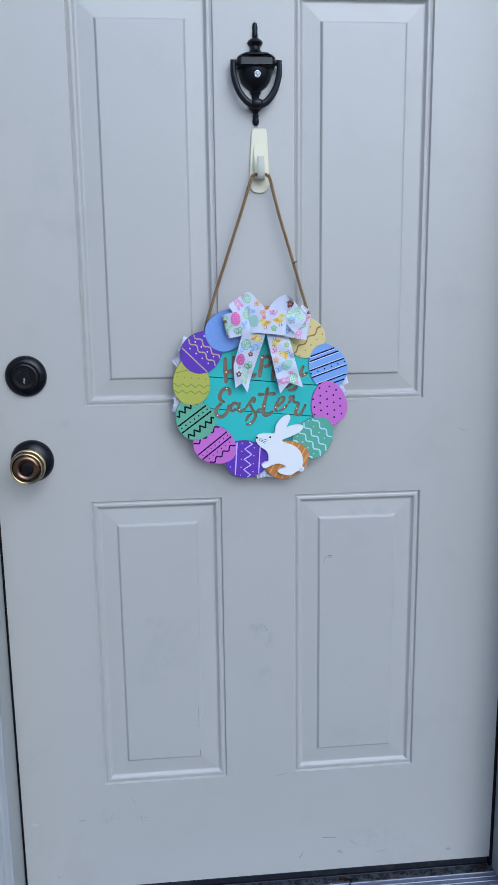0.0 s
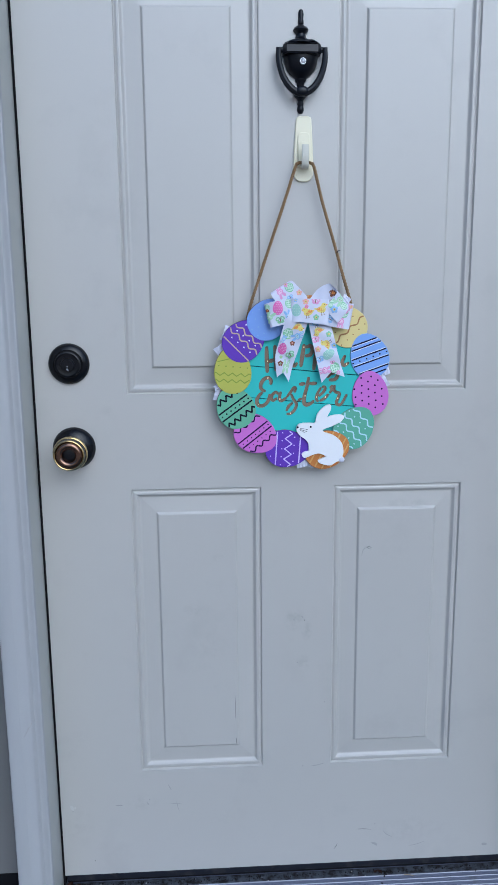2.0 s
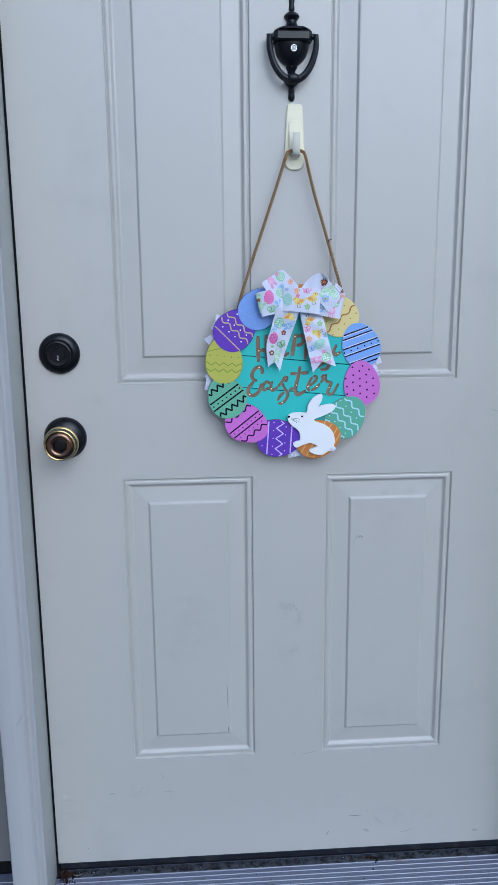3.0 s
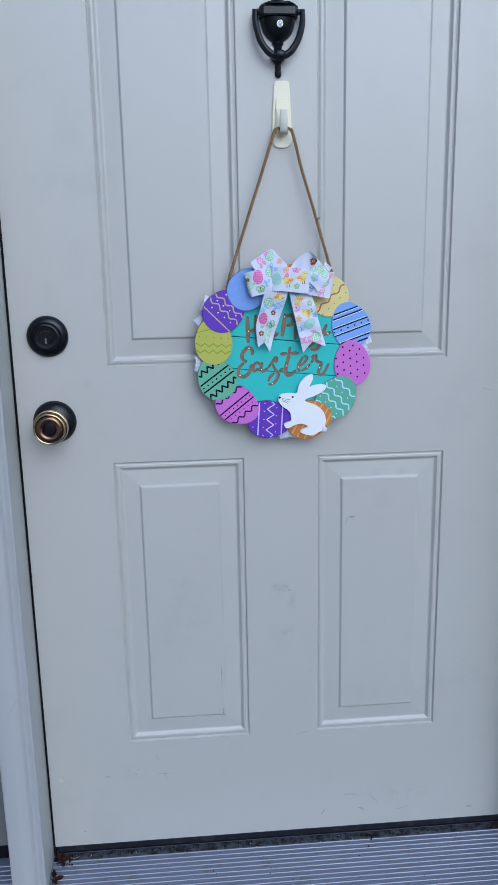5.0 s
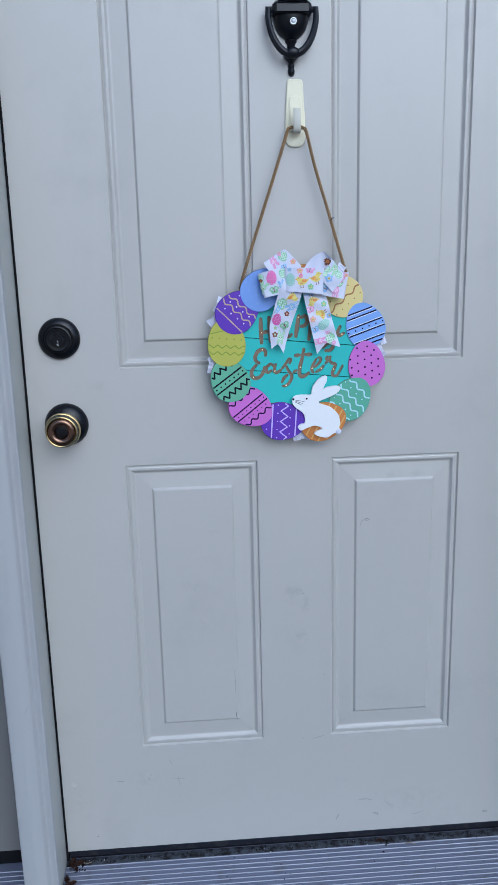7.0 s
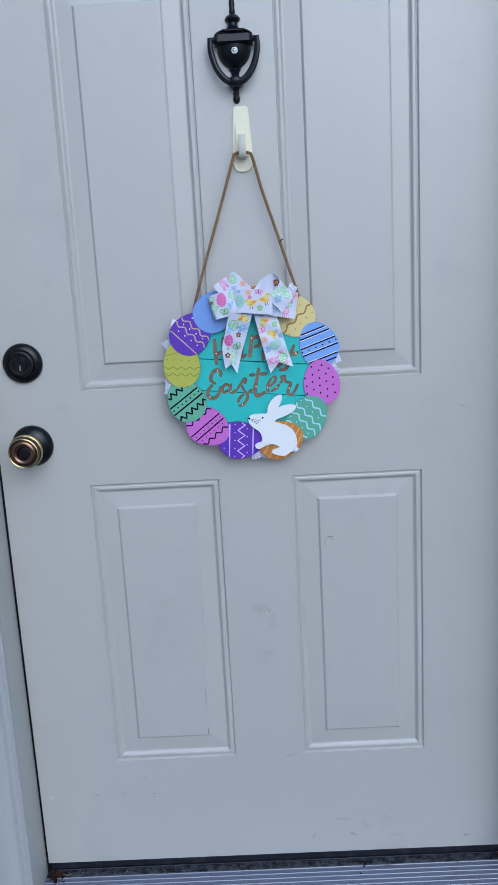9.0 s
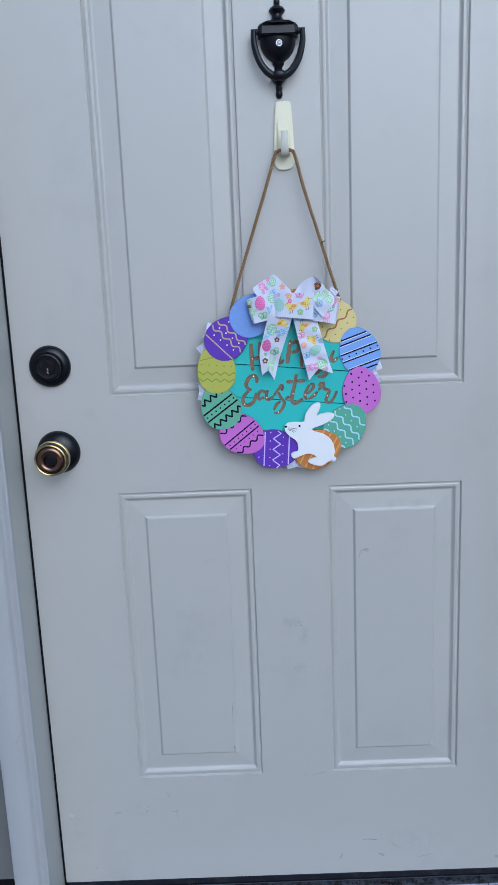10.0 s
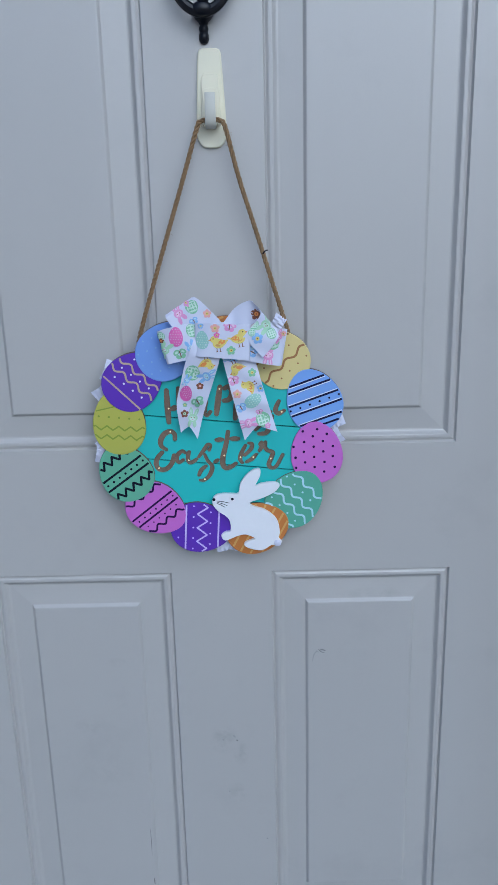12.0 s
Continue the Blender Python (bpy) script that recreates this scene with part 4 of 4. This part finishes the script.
# rabbit-shaped white cutout
rab = smooth_path([(-0.0122, 0, 0.9335), (-0.008, 0, 0.9388), (0.000, 0, 0.9405), (0.010, 0, 0.9405), (0.0195, 0, 0.9410), (0.0225, 0, 0.9540), (0.0330, 0, 0.9670), (0.0450, 0, 0.9715), (0.0462, 0, 0.9630), (0.0400, 0, 0.9500),
                   (0.0470, 0, 0.9525), (0.0620, 0, 0.9540), (0.0695, 0, 0.9500), (0.0630, 0, 0.9415), (0.0480, 0, 0.9340), (0.0330, 0, 0.9285), (0.0370, 0, 0.9235), (0.0520, 0, 0.9180), (0.0650, 0, 0.9060),
                   (0.0690, 0, 0.8900), (0.0672, 0, 0.8815), (0.0712, 0, 0.8760), (0.0665, 0, 0.8705), (0.0590, 0, 0.8725), (0.0460, 0, 0.8655), (0.0290, 0, 0.8695), (0.0250, 0, 0.8750), (0.0330, 0, 0.8790), (0.0385, 0, 0.8815),
                   (0.0270, 0, 0.8870), (0.0150, 0, 0.8845), (0.0020, 0, 0.8795), (-0.0030, 0, 0.8860), (0.0020, 0, 0.8905), (0.0085, 0, 0.8925), (0.0080, 0, 0.9050), (0.0030, 0, 0.9120), (-0.0055, 0, 0.9180), (-0.0115, 0, 0.9260)], 4, True)
rabbit = part("rabbit_cutout", plate([(p.x, p.z - 0.0018) for p in rab], -0.0285, -0.0335, 0.0003), WHITE, sign, "white painted rabbit-shaped cutout")
bm = bmesh.new()
dot(bm, 0.0120, 0.9320, 0.0017, -0.0335)
dot(bm, -0.0105, 0.9318, 0.0019, -0.0335)
for a, b in (((-0.007, 0.930), (0.008, 0.9270)), ((-0.007, 0.9285), (0.006, 0.9235)), ((-0.007, 0.927), (0.003, 0.9215))):
    stroke(bm, [a, ((a[0] + b[0]) / 2, (a[1] + b[1]) / 2 + 0.0004), b], 0.0006, -0.0335)
part("ink_marks", bm, BLACK, rabbit, smooth=False)
part("tail", lathe([(0.0044, 0.0330), (0.0044, 0.0340), (0.0037, 0.0348), (0.0022, 0.0353), (0.0, 0.0355)], 0.0660, 0.8734, 16), RIBBON, rabbit, "small white fluffy tail")

# ---------------- bow ----------------
def motif(kind, ink, second):
    """A printed figure as coloured outlines in millimetres, upright."""
    def disc(x, y, rx, ry, rot=0, n=12):
        c, s = math.cos(rot), math.sin(rot)
        return [(x + c * rx * math.cos(2 * math.pi * i / n) - s * ry * math.sin(2 * math.pi * i / n), y + s * rx * math.cos(2 * math.pi * i / n) + c * ry * math.sin(2 * math.pi * i / n)) for i in range(n)]
    if kind == "egg":
        dots = [(disc(x + 0.6 * (k % 2), y, 0.42, 0.42, n=6), second) for k, y in enumerate((-5.4, -3.6, -1.8, 0, 1.8, 3.6, 5.4)) for x in (-3.6, -1.8, 0, 1.8, 3.6) if (x / 4.6) ** 2 + (y / 6.8) ** 2 < 0.8]
        return [([(x * (1 - 0.018 * y), y) for x, y in disc(0, 0, 5.0, 7.0, n=20)], ink)] + dots
    if kind == "check":
        lines = [(disc(x, 0, 0.62, 5.4 * math.sqrt(1 - (x / 5.6) ** 2), n=8), second) for x in (-3.6, -1.2, 1.2, 3.6)] + [(disc(0, y, 5.0 * math.sqrt(1 - (y / 6.4) ** 2), 0.62, n=8), second) for y in (-3.8, -1.3, 1.3, 3.8)]
        return [(disc(0, 0, 5.4, 6.0, n=18), ink)] + lines
    if kind == "flower":
        return [(disc(2.5 * math.cos(a), 2.5 * math.sin(a), 1.75, 1.75, n=9), ink) for a in (0.3, 1.56, 2.8, 4.07, 5.33)] + [(disc(0, 0, 1.5, 1.5, n=9), second), (disc(0, 0, 0.6, 0.6, n=6), UMBER)]
    if kind == "butterfly":
        return [(disc(-2.7, 1.8, 2.8, 2.0, 0.6), ink), (disc(2.7, 1.8, 2.8, 2.0, -0.6), ink), (disc(-2.0, -2.0, 2.1, 1.6, -0.6), ink), (disc(2.0, -2.0, 2.1, 1.6, 0.6), ink), (disc(-2.6, 1.7, 1.4, 0.9, 0.6), second), (disc(2.6, 1.7, 1.4, 0.9, -0.6), second), (disc(0, 0, 0.45, 3.0, n=8), UMBER)]
    if kind in ("chick", "chick_mirrored"):
        figure = [(disc(0.4, -1.0, 4.9, 3.8, -0.15, 16), ink), (disc(3.6, 2.8, 3.1, 2.9, 0, 14), ink), ([(-8.2, 1.6), (-3.6, -3.2), (-2.4, 1.4)], ink), (disc(-2.2, -0.1, 3.1, 1.7, -0.3), second), ([(6.3, 3.6), (8.2, 2.7), (6.3, 2.0)], second),
                (disc(4.4, 3.5, 0.5, 0.5, n=6), BLACK), (disc(1.2, -2.4, 2.2, 1.0, 0.2, 10), AMBER)] + [([(x, -7.4), (x + 0.7, -7.4), (x + 0.5, -4.2), (x, -4.2)], UMBER) for x in (-0.6, 2.0)] + [([(x, -7.6), (x + 2.4, -7.6), (x + 0.8, -6.9)], UMBER) for x in (-1.2, 1.4)]
        return [([(-x, y) for x, y in poly], m) for poly, m in figure] if kind == "chick_mirrored" else figure
    # a long-eared shape
    return [(disc(0, 0, 4.2, 3.6, 0, 16), ink), (disc(0, -0.6, 2.9, 2.3, 0, 14), second), (disc(-2.2, 5.6, 1.5, 4.0, 0.15, 12), ink), (disc(2.2, 5.6, 1.5, 4.0, -0.15, 12), ink), (disc(-2.2, 5.4, 0.6, 2.7, 0.15, 8), second), (disc(2.2, 5.4, 0.6, 2.7, -0.15, 8), second),
            (disc(-2.4, -5.2, 1.7, 3.4, -0.25, 12), ink), (disc(2.4, -5.2, 1.7, 3.4, 0.25, 12), ink), (disc(-1.4, 0.2, 0.45, 0.45, 0, 6), UMBER), (disc(1.4, 0.2, 0.45, 0.45, 0, 6), UMBER), (disc(0, -1.3, 0.6, 0.4, 0, 6), PINK)]


def ribbon(name, ctrl, parent, label="", notch=0.0, prints=(), nu=28, nv=8, span=(0.0, 1.0)):
    """A strip of ribbon. ctrl: rows of its two edges, (left xyz, right xyz), smoothed along its length.
    prints: rows of x, z in millimetres, figure, two inks, size and turn, laid on the stretch of the ribbon that faces outwards."""
    la = smooth_path([c[0] for c in ctrl], 8)
    lb = smooth_path([c[1] for c in ctrl], 8)
    n = len(la) - 1
    run = [0.0]
    for i in range(n):
        run.append(run[-1] + ((la[i + 1] + lb[i + 1]) / 2 - (la[i] + lb[i]) / 2).length)
    length = run[-1]

    def surf(u, v):
        u = min(max(u, 0), 1) * length
        i = 0
        while i < n - 1 and run[i + 1] < u:
            i += 1
        f = (u - run[i]) / max(run[i + 1] - run[i], 1e-6)
        a, b = la[i].lerp(la[i + 1], f), lb[i].lerp(lb[i + 1], f)
        p = a.lerp(b, v)
        p.y -= 0.0010 * math.sin(21 * u / length + 4 * v)
        return p

    def end(v):
        return 1 - notch * (1 - abs(2 * v - 1)) / length if notch else 1.0

    bm = bmesh.new()
    g = [[bm.verts.new(surf(end(j / nv) * i / nu, j / nv)) for j in range(nv + 1)] for i in range(nu + 1)]
    for i in range(nu):
        for j in range(nv):
            bm.faces.new((g[i][j], g[i][j + 1], g[i + 1][j + 1], g[i + 1][j]))
    bmesh.ops.recalc_face_normals(bm, faces=bm.faces)
    bmesh.ops.solidify(bm, geom=bm.faces[:], thickness=0.0002)
    ob = part(name, bm, RIBBON, parent, label)
    if not prints:
        return ob
    spots = [(span[0] + (span[1] - span[0]) * i / 60, j / 24) for i in range(61) for j in range(25)]
    places = [(surf(u, v), u, v) for u, v in spots]
    bm = bmesh.new()
    slots = []
    level = 0
    for x, z, kind, ink, second, size, turn in prints:
        size *= 1.4
        _, u, v = min(places, key=lambda q: (q[0].x - x / 1000) ** 2 + (q[0].z - z / 1000) ** 2)
        e = 0.02
        tu, tv = (surf(u + e, v) - surf(u - e, v)) / (min(u + e, 1) - max(u - e, 0)), surf(u, min(v + e, 1)) - surf(u, max(v - e, 0))
        tv /= min(v + e, 1) - max(v - e, 0)
        det = tu.x * tv.z - tu.z * tv.x
        if abs(det) < 1e-5:
            continue
        c, k = math.cos(radians(turn)), math.sin(radians(turn))
        for poly, m in motif(kind, ink, second):
            if m not in slots:
                slots.append(m)
            level += 1
            mx, mz = (sum(p[a] for p in poly) / len(poly) for a in (0, 1))
            rings = []
            for grow in (0.0, 0.5, 1.0):
                ring = []
                for px, pz in (poly if grow else poly[:1]):
                    px, pz = mx + (px - mx) * grow, mz + (pz - mz) * grow
                    dx, dz = (px * c - pz * k) * size / 1000, (px * k + pz * c) * size / 1000
                    uu, vv = u + (dx * tv.z - dz * tv.x) / det, v + (tu.x * dz - tu.z * dx) / det
                    vv = min(max(vv, 0.01), 0.99)
                    uu = min(max(uu, 0.0), end(vv))
                    nn = (surf(min(uu + 0.01, 1), vv) - surf(max(uu - 0.01, 0), vv)).cross(surf(uu, min(vv + 0.01, 1)) - surf(uu, max(vv - 0.01, 0)))
                    nn.normalize()
                    if nn.y > 0:
                        nn = -nn
                    ring.append(bm.verts.new(surf(uu, vv) + nn * (0.00032 + 0.000006 * level)))
                rings.append(ring)
            n_pts = len(poly)
            for i in range(n_pts):
                j = (i + 1) % n_pts
                bm.faces.new((rings[0][0], rings[1][i], rings[1][j])).material_index = slots.index(m)
                bm.faces.new((rings[1][i], rings[2][i], rings[2][j], rings[1][j])).material_index = slots.index(m)
    me = bpy.data.meshes.new("print")
    bm.to_mesh(me)
    bm.free()
    for m in slots:
        me.materials.append(m)
    pr = new("print", me)
    pr.parent = ob
    tagged(pr, "small pastel spring print")
    return ob


bow = part("bow_knot_core", box(-0.006, 0.014, -0.044, -0.030, 1.112, 1.146, 0.003), RIBBON, sign, "white patterned satin ribbon bow")
# loops behind, then loops in front, the wide middle band and two notched tails
ribbon("bow_loop", [((0.004, -0.0400, 1.150), (-0.018, -0.0400, 1.116)), ((-0.019, -0.0440, 1.174), (-0.044, -0.0460, 1.138)), ((-0.026, -0.0440, 1.1755), (-0.0565, -0.0440, 1.1550)), ((-0.022, -0.0370, 1.172), (-0.050, -0.0370, 1.153)), ((0.006, -0.0320, 1.146), (-0.016, -0.0320, 1.122))], sign, prints=((-41, 1159, "hare", ROSE, BLUSH, 0.95, 35), (-27, 1166, "check", MEADOW, PALEGREEN, 0.95, 20), (-10, 1157, "flower", CORAL, YELLOW, 0.85, 0), (-24, 1150, "butterfly", BLUEP, ICE, 0.7, 30), (-34, 1172, "flower", ROSE, YELLOW, 0.6, 0)), span=(0.02, 0.45))
ribbon("bow_loop", [((0.008, -0.0420, 1.144), (0.000, -0.0420, 1.106)), ((-0.030, -0.0490, 1.147), (-0.026, -0.0490, 1.107)), ((-0.058, -0.0480, 1.142), (-0.050, -0.0480, 1.103)), ((-0.0670, -0.0440, 1.138), (-0.0565, -0.0440, 1.101)), ((-0.060, -0.0380, 1.139), (-0.052, -0.0380, 1.103)), ((0.004, -0.0340, 1.140), (0.002, -0.0340, 1.112))], sign, prints=((-45, 1133, "egg", PINK, BLUSH, 1.15, 0), (-41, 1114, "butterfly", MEADOW, PALEGREEN, 1.05, 15), (-26, 1140, "check", MEADOW, PALEGREEN, 1.0, 10), (-62, 1133, "check", MEADOW, PALEGREEN, 0.6, 0), (-60, 1117, "hare", LEAFGREEN, PALEGREEN, 0.85, 160), (-62, 1128, "flower", UMBER, TANGERINE, 0.5, 0), (-28, 1120, "hare", BLUEP, ICE, 0.8, 200)), span=(0.05, 0.48))
ribbon("bow_loop", [((0.002, -0.0400, 1.138), (0.020, -0.0430, 1.118)), ((0.021, -0.0390, 1.162), (0.035, -0.0420, 1.140)), ((0.0375, -0.0440, 1.1710), (0.051, -0.0470, 1.149)), ((0.044, -0.0500, 1.1675), (0.060, -0.0505, 1.146)), ((0.050, -0.0530, 1.156), (0.070, -0.0535, 1.132)), ((0.030, -0.0535, 1.132), (0.052, -0.0540, 1.108))], sign, prints=((45, 1156, "flower", UMBER, TANGERINE, 1.15, 0), (56, 1145, "hare", LEAFGREEN, PALEGREEN, 1.0, -40), (46, 1130, "flower", BLUEP, YELLOW, 1.1, 10), (40, 1137, "check", MEADOW, PALEGREEN, 0.55, 0), (38, 1150, "check", MEADOW, PALEGREEN, 0.7, 0), (62, 1135, "check", MEADOW, PALEGREEN, 0.75, 20)), span=(0.45, 0.95))
ribbon("bow_loop", [((0.010, -0.0420, 1.108), (0.012, -0.0420, 1.142)), ((0.036, -0.0480, 1.103), (0.042, -0.0480, 1.141)), ((0.066, -0.0470, 1.0975), (0.072, -0.0470, 1.139)), ((0.0730, -0.0440, 1.0965), (0.0800, -0.0440, 1.138)), ((0.066, -0.0380, 1.099), (0.072, -0.0380, 1.138)), ((0.010, -0.0350, 1.112), (0.012, -0.0350, 1.136))], sign, prints=((58, 1110, "hare", ROSE, BLUSH, 1.05, 175), (63, 1125, "check", MEADOW, PALEGREEN, 1.05, 15), (70, 1130, "hare", ROSE, BLUSH, 0.7, -40), (75, 1134, "flower", CORAL, YELLOW, 0.55, 0), (40, 1113, "butterfly", BLUEP, ICE, 1.0, 60)), span=(0.05, 0.48))
ribbon("bow_tail", [((0.010, -0.0460, 1.130), (-0.0205, -0.0460, 1.140)), ((0.0060, -0.0500, 1.116), (-0.0275, -0.0515, 1.124)), ((0.0005, -0.0480, 1.098), (-0.0365, -0.0490, 1.102)), ((-0.008, -0.0430, 1.072), (-0.0425, -0.0450, 1.080)), ((-0.018, -0.0380, 1.042), (-0.0490, -0.0400, 1.053)), ((-0.0265, -0.0380, 1.0100), (-0.0460, -0.0380, 1.0180))], sign, notch=0.012, prints=((-6, 1113, "flower", BLUEP, CORAL, 0.85, 0), (-12, 1102, "chick_mirrored", YELLOW, TANGERINE, 0.92, 190), (-29, 1092, "check", MEADOW, PALEGREEN, 1.1, -15), (-13, 1086, "hare", BLUEP, ICE, 0.95, -70), (-36, 1082, "hare", BLUEP, ICE, 0.6, 150), (-21, 1074, "flower", UMBER, CORAL, 0.75, 0), (-38, 1066, "egg", PINK, BLUSH, 1.0, -10), (-24, 1056, "butterfly", MEADOW, PALEGREEN, 1.05, 30), (-31, 1036, "hare", LEAFGREEN, PALEGREEN, 0.95, -10), (-40, 1042, "flower", UMBER, LEAFGREEN, 0.8, 0), (-40, 1052, "flower", MEADOW, YELLOW, 0.5, 0)))
ribbon("bow_tail", [((0.036, -0.0380, 1.118), (0.002, -0.0380, 1.122)), ((0.0440, -0.0430, 1.100), (0.0060, -0.0430, 1.106)), ((0.0520, -0.0420, 1.070), (0.0140, -0.0440, 1.070)), ((0.0600, -0.0400, 1.042), (0.0215, -0.0420, 1.038)), ((0.0675, -0.0400, 1.0175), (0.0290, -0.0400, 1.0075))], sign, notch=0.014, prints=((15, 1106, "hare", BLUEP, ICE, 0.7, 90), (23, 1094, "chick", YELLOW, TANGERINE, 0.92, 200), (39, 1090, "flower", MEADOW, YELLOW, 0.85, 0), (18, 1079, "butterfly", ROSE, BLUSH, 0.95, 20), (36, 1073, "chick", YELLOW, TANGERINE, 0.95, 120), (22, 1064, "flower", CORAL, YELLOW, 0.9, 0), (48, 1071, "flower", BLUEP, YELLOW, 0.8, 0), (40, 1056, "egg", AQUA, PALEGREEN, 1.1, -55), (26, 1047, "butterfly", BLUEP, ICE, 0.95, 25), (33, 1029, "hare", ROSE, BLUSH, 0.95, 100), (50, 1034, "check", MEADOW, PALEGREEN, 1.1, 15), (47, 1043, "butterfly", ROSE, BLUSH, 0.6, 10), (56, 1026, "flower", ROSE, BLUSH, 0.6, 0)))
ribbon("bow_band", [((-0.0225, -0.0440, 1.1480), (-0.0250, -0.0440, 1.1115)), ((-0.0205, -0.0520, 1.1485), (-0.0225, -0.0520, 1.1110)), ((0.006, -0.0560, 1.1475), (0.004, -0.0560, 1.1090)), ((0.034, -0.0540, 1.1460), (0.033, -0.0540, 1.1055)), ((0.0385, -0.0510, 1.1455), (0.0370, -0.0510, 1.1050)), ((0.0380, -0.0430, 1.1450), (0.0365, -0.0430, 1.1060))], sign, prints=((-16, 1129, "egg", AQUA, PALEGREEN, 1.05, 0), (3, 1126, "chick_mirrored", YELLOW, TANGERINE, 1.0, 6), (1, 1135, "flower", PINK, YELLOW, 0.6, 0), (24, 1131, "chick", YELLOW, TANGERINE, 1.05, 10), (-1, 1143, "flower", CORAL, YELLOW, 0.9, 0), (15, 1143, "butterfly", ROSE, BLUSH, 1.0, -10), (16, 1117, "flower", MEADOW, YELLOW, 0.9, 0), (-17, 1145, "flower", BLUEP, YELLOW, 0.6, 0)), span=(0.12, 0.85))

# ribbon ends that peek out from behind the eggs
for i, (x, z, s, turn) in enumerate(((-0.1285, 1.0900, 0.026, 66), (-0.1385, 1.0660, 0.022, 38), (-0.1440, 0.9910, 0.026, 80), (-0.141, 0.9985, 0.018, 120), (0.138, 1.0235, 0.020, 20), (0.138, 1.0060, 0.022, -60), (0.070, 1.1430, 0.016, 55), (0.000, 0.8665, 0.022, 15), (0.012, 0.8670, 0.020, -20))):
    d = Vector((math.cos(radians(turn)), 0, math.sin(radians(turn)))) * s / 2
    w = Vector((-d.z, 0, d.x)).normalized() * 0.0075
    c = Vector((x, -0.0200, z))
    ribbon("ribbon_end", [(c - d + w, c - d - w), (c + w * 0.8 + Vector((0, -0.004, 0)), c - w + Vector((0, -0.001, 0))), (c + d + w, c + d - w)], sign, "loose white ribbon end", nu=8, nv=4)


# ---------------- twine ----------------
def twine(pts):
    core = smooth_path(pts, 26)
    bm = bmesh.new()
    s = [0.0]
    for a, b in zip(core, core[1:]):
        s.append(s[-1] + (b - a).length)
    for k in range(3):
        line = []
        for i, p in enumerate(core):
            t = (core[min(i + 1, len(core) - 1)] - core[max(i - 1, 0)]).normalized()
            a = Vector((0, -1, 0)) - t * t.y * -1
            a.normalize()
            b = t.cross(a)
            ph = 2 * math.pi * (s[i] / 0.0170 + k / 3)
            line.append(p + (a * math.cos(ph) + b * math.sin(ph)) * 0.00165)
        tube(bm, line, 0.0012, 7)
    # stray fibres
    fr = random.Random(3 + int(pts[0][2] * 100))
    for i in range(70):
        j = fr.randrange(4, len(core) - 4)
        v = Vector((fr.uniform(-1, 1), fr.uniform(-1, 1), fr.uniform(-1.5, 1.5)))
        v.normalize()
        p = core[j] + v * 0.002
        tube(bm, [p, p + v * fr.uniform(0.001, 0.003), p + v * fr.uniform(0.003, 0.004) + Vector((0, 0, -0.001))], 0.00013, 3, False)
    return bm


part("twine", twine([(-0.0945, -0.0150, 1.1050), (-0.0900, -0.0180, 1.1300), (-0.0720, -0.0190, 1.1850), (-0.0520, -0.0200, 1.2430), (-0.0320, -0.0210, 1.3010), (-0.0150, -0.0200, 1.3520), (-0.0105, -0.0190, 1.3605), (-0.003, -0.0190, 1.3620), (0.002, -0.0190, 1.3620)]), TWINE, sign, "twisted brown jute twine")
part("twine", twine([(0.0010, -0.0190, 1.3620), (0.006, -0.0190, 1.3620), (0.0125, -0.0190, 1.3605), (0.0170, -0.0200, 1.3520), (0.0300, -0.0210, 1.3010), (0.0480, -0.0200, 1.2430), (0.0640, -0.0190, 1.1900), (0.0780, -0.0180, 1.1450), (0.0870, -0.0150, 1.1150)]), TWINE, sign, "twisted brown jute twine")
bm = bmesh.new()
tube(bm, smooth_path([(0.0545, -0.0215, 1.2200), (0.0562, -0.0232, 1.2225), (0.0585, -0.0228, 1.2240), (0.0600, -0.0225, 1.2238)], 5), 0.0008, 6)
part("stray_fibre", bm, BLACK, sign, "dark stray fibre on the twine")
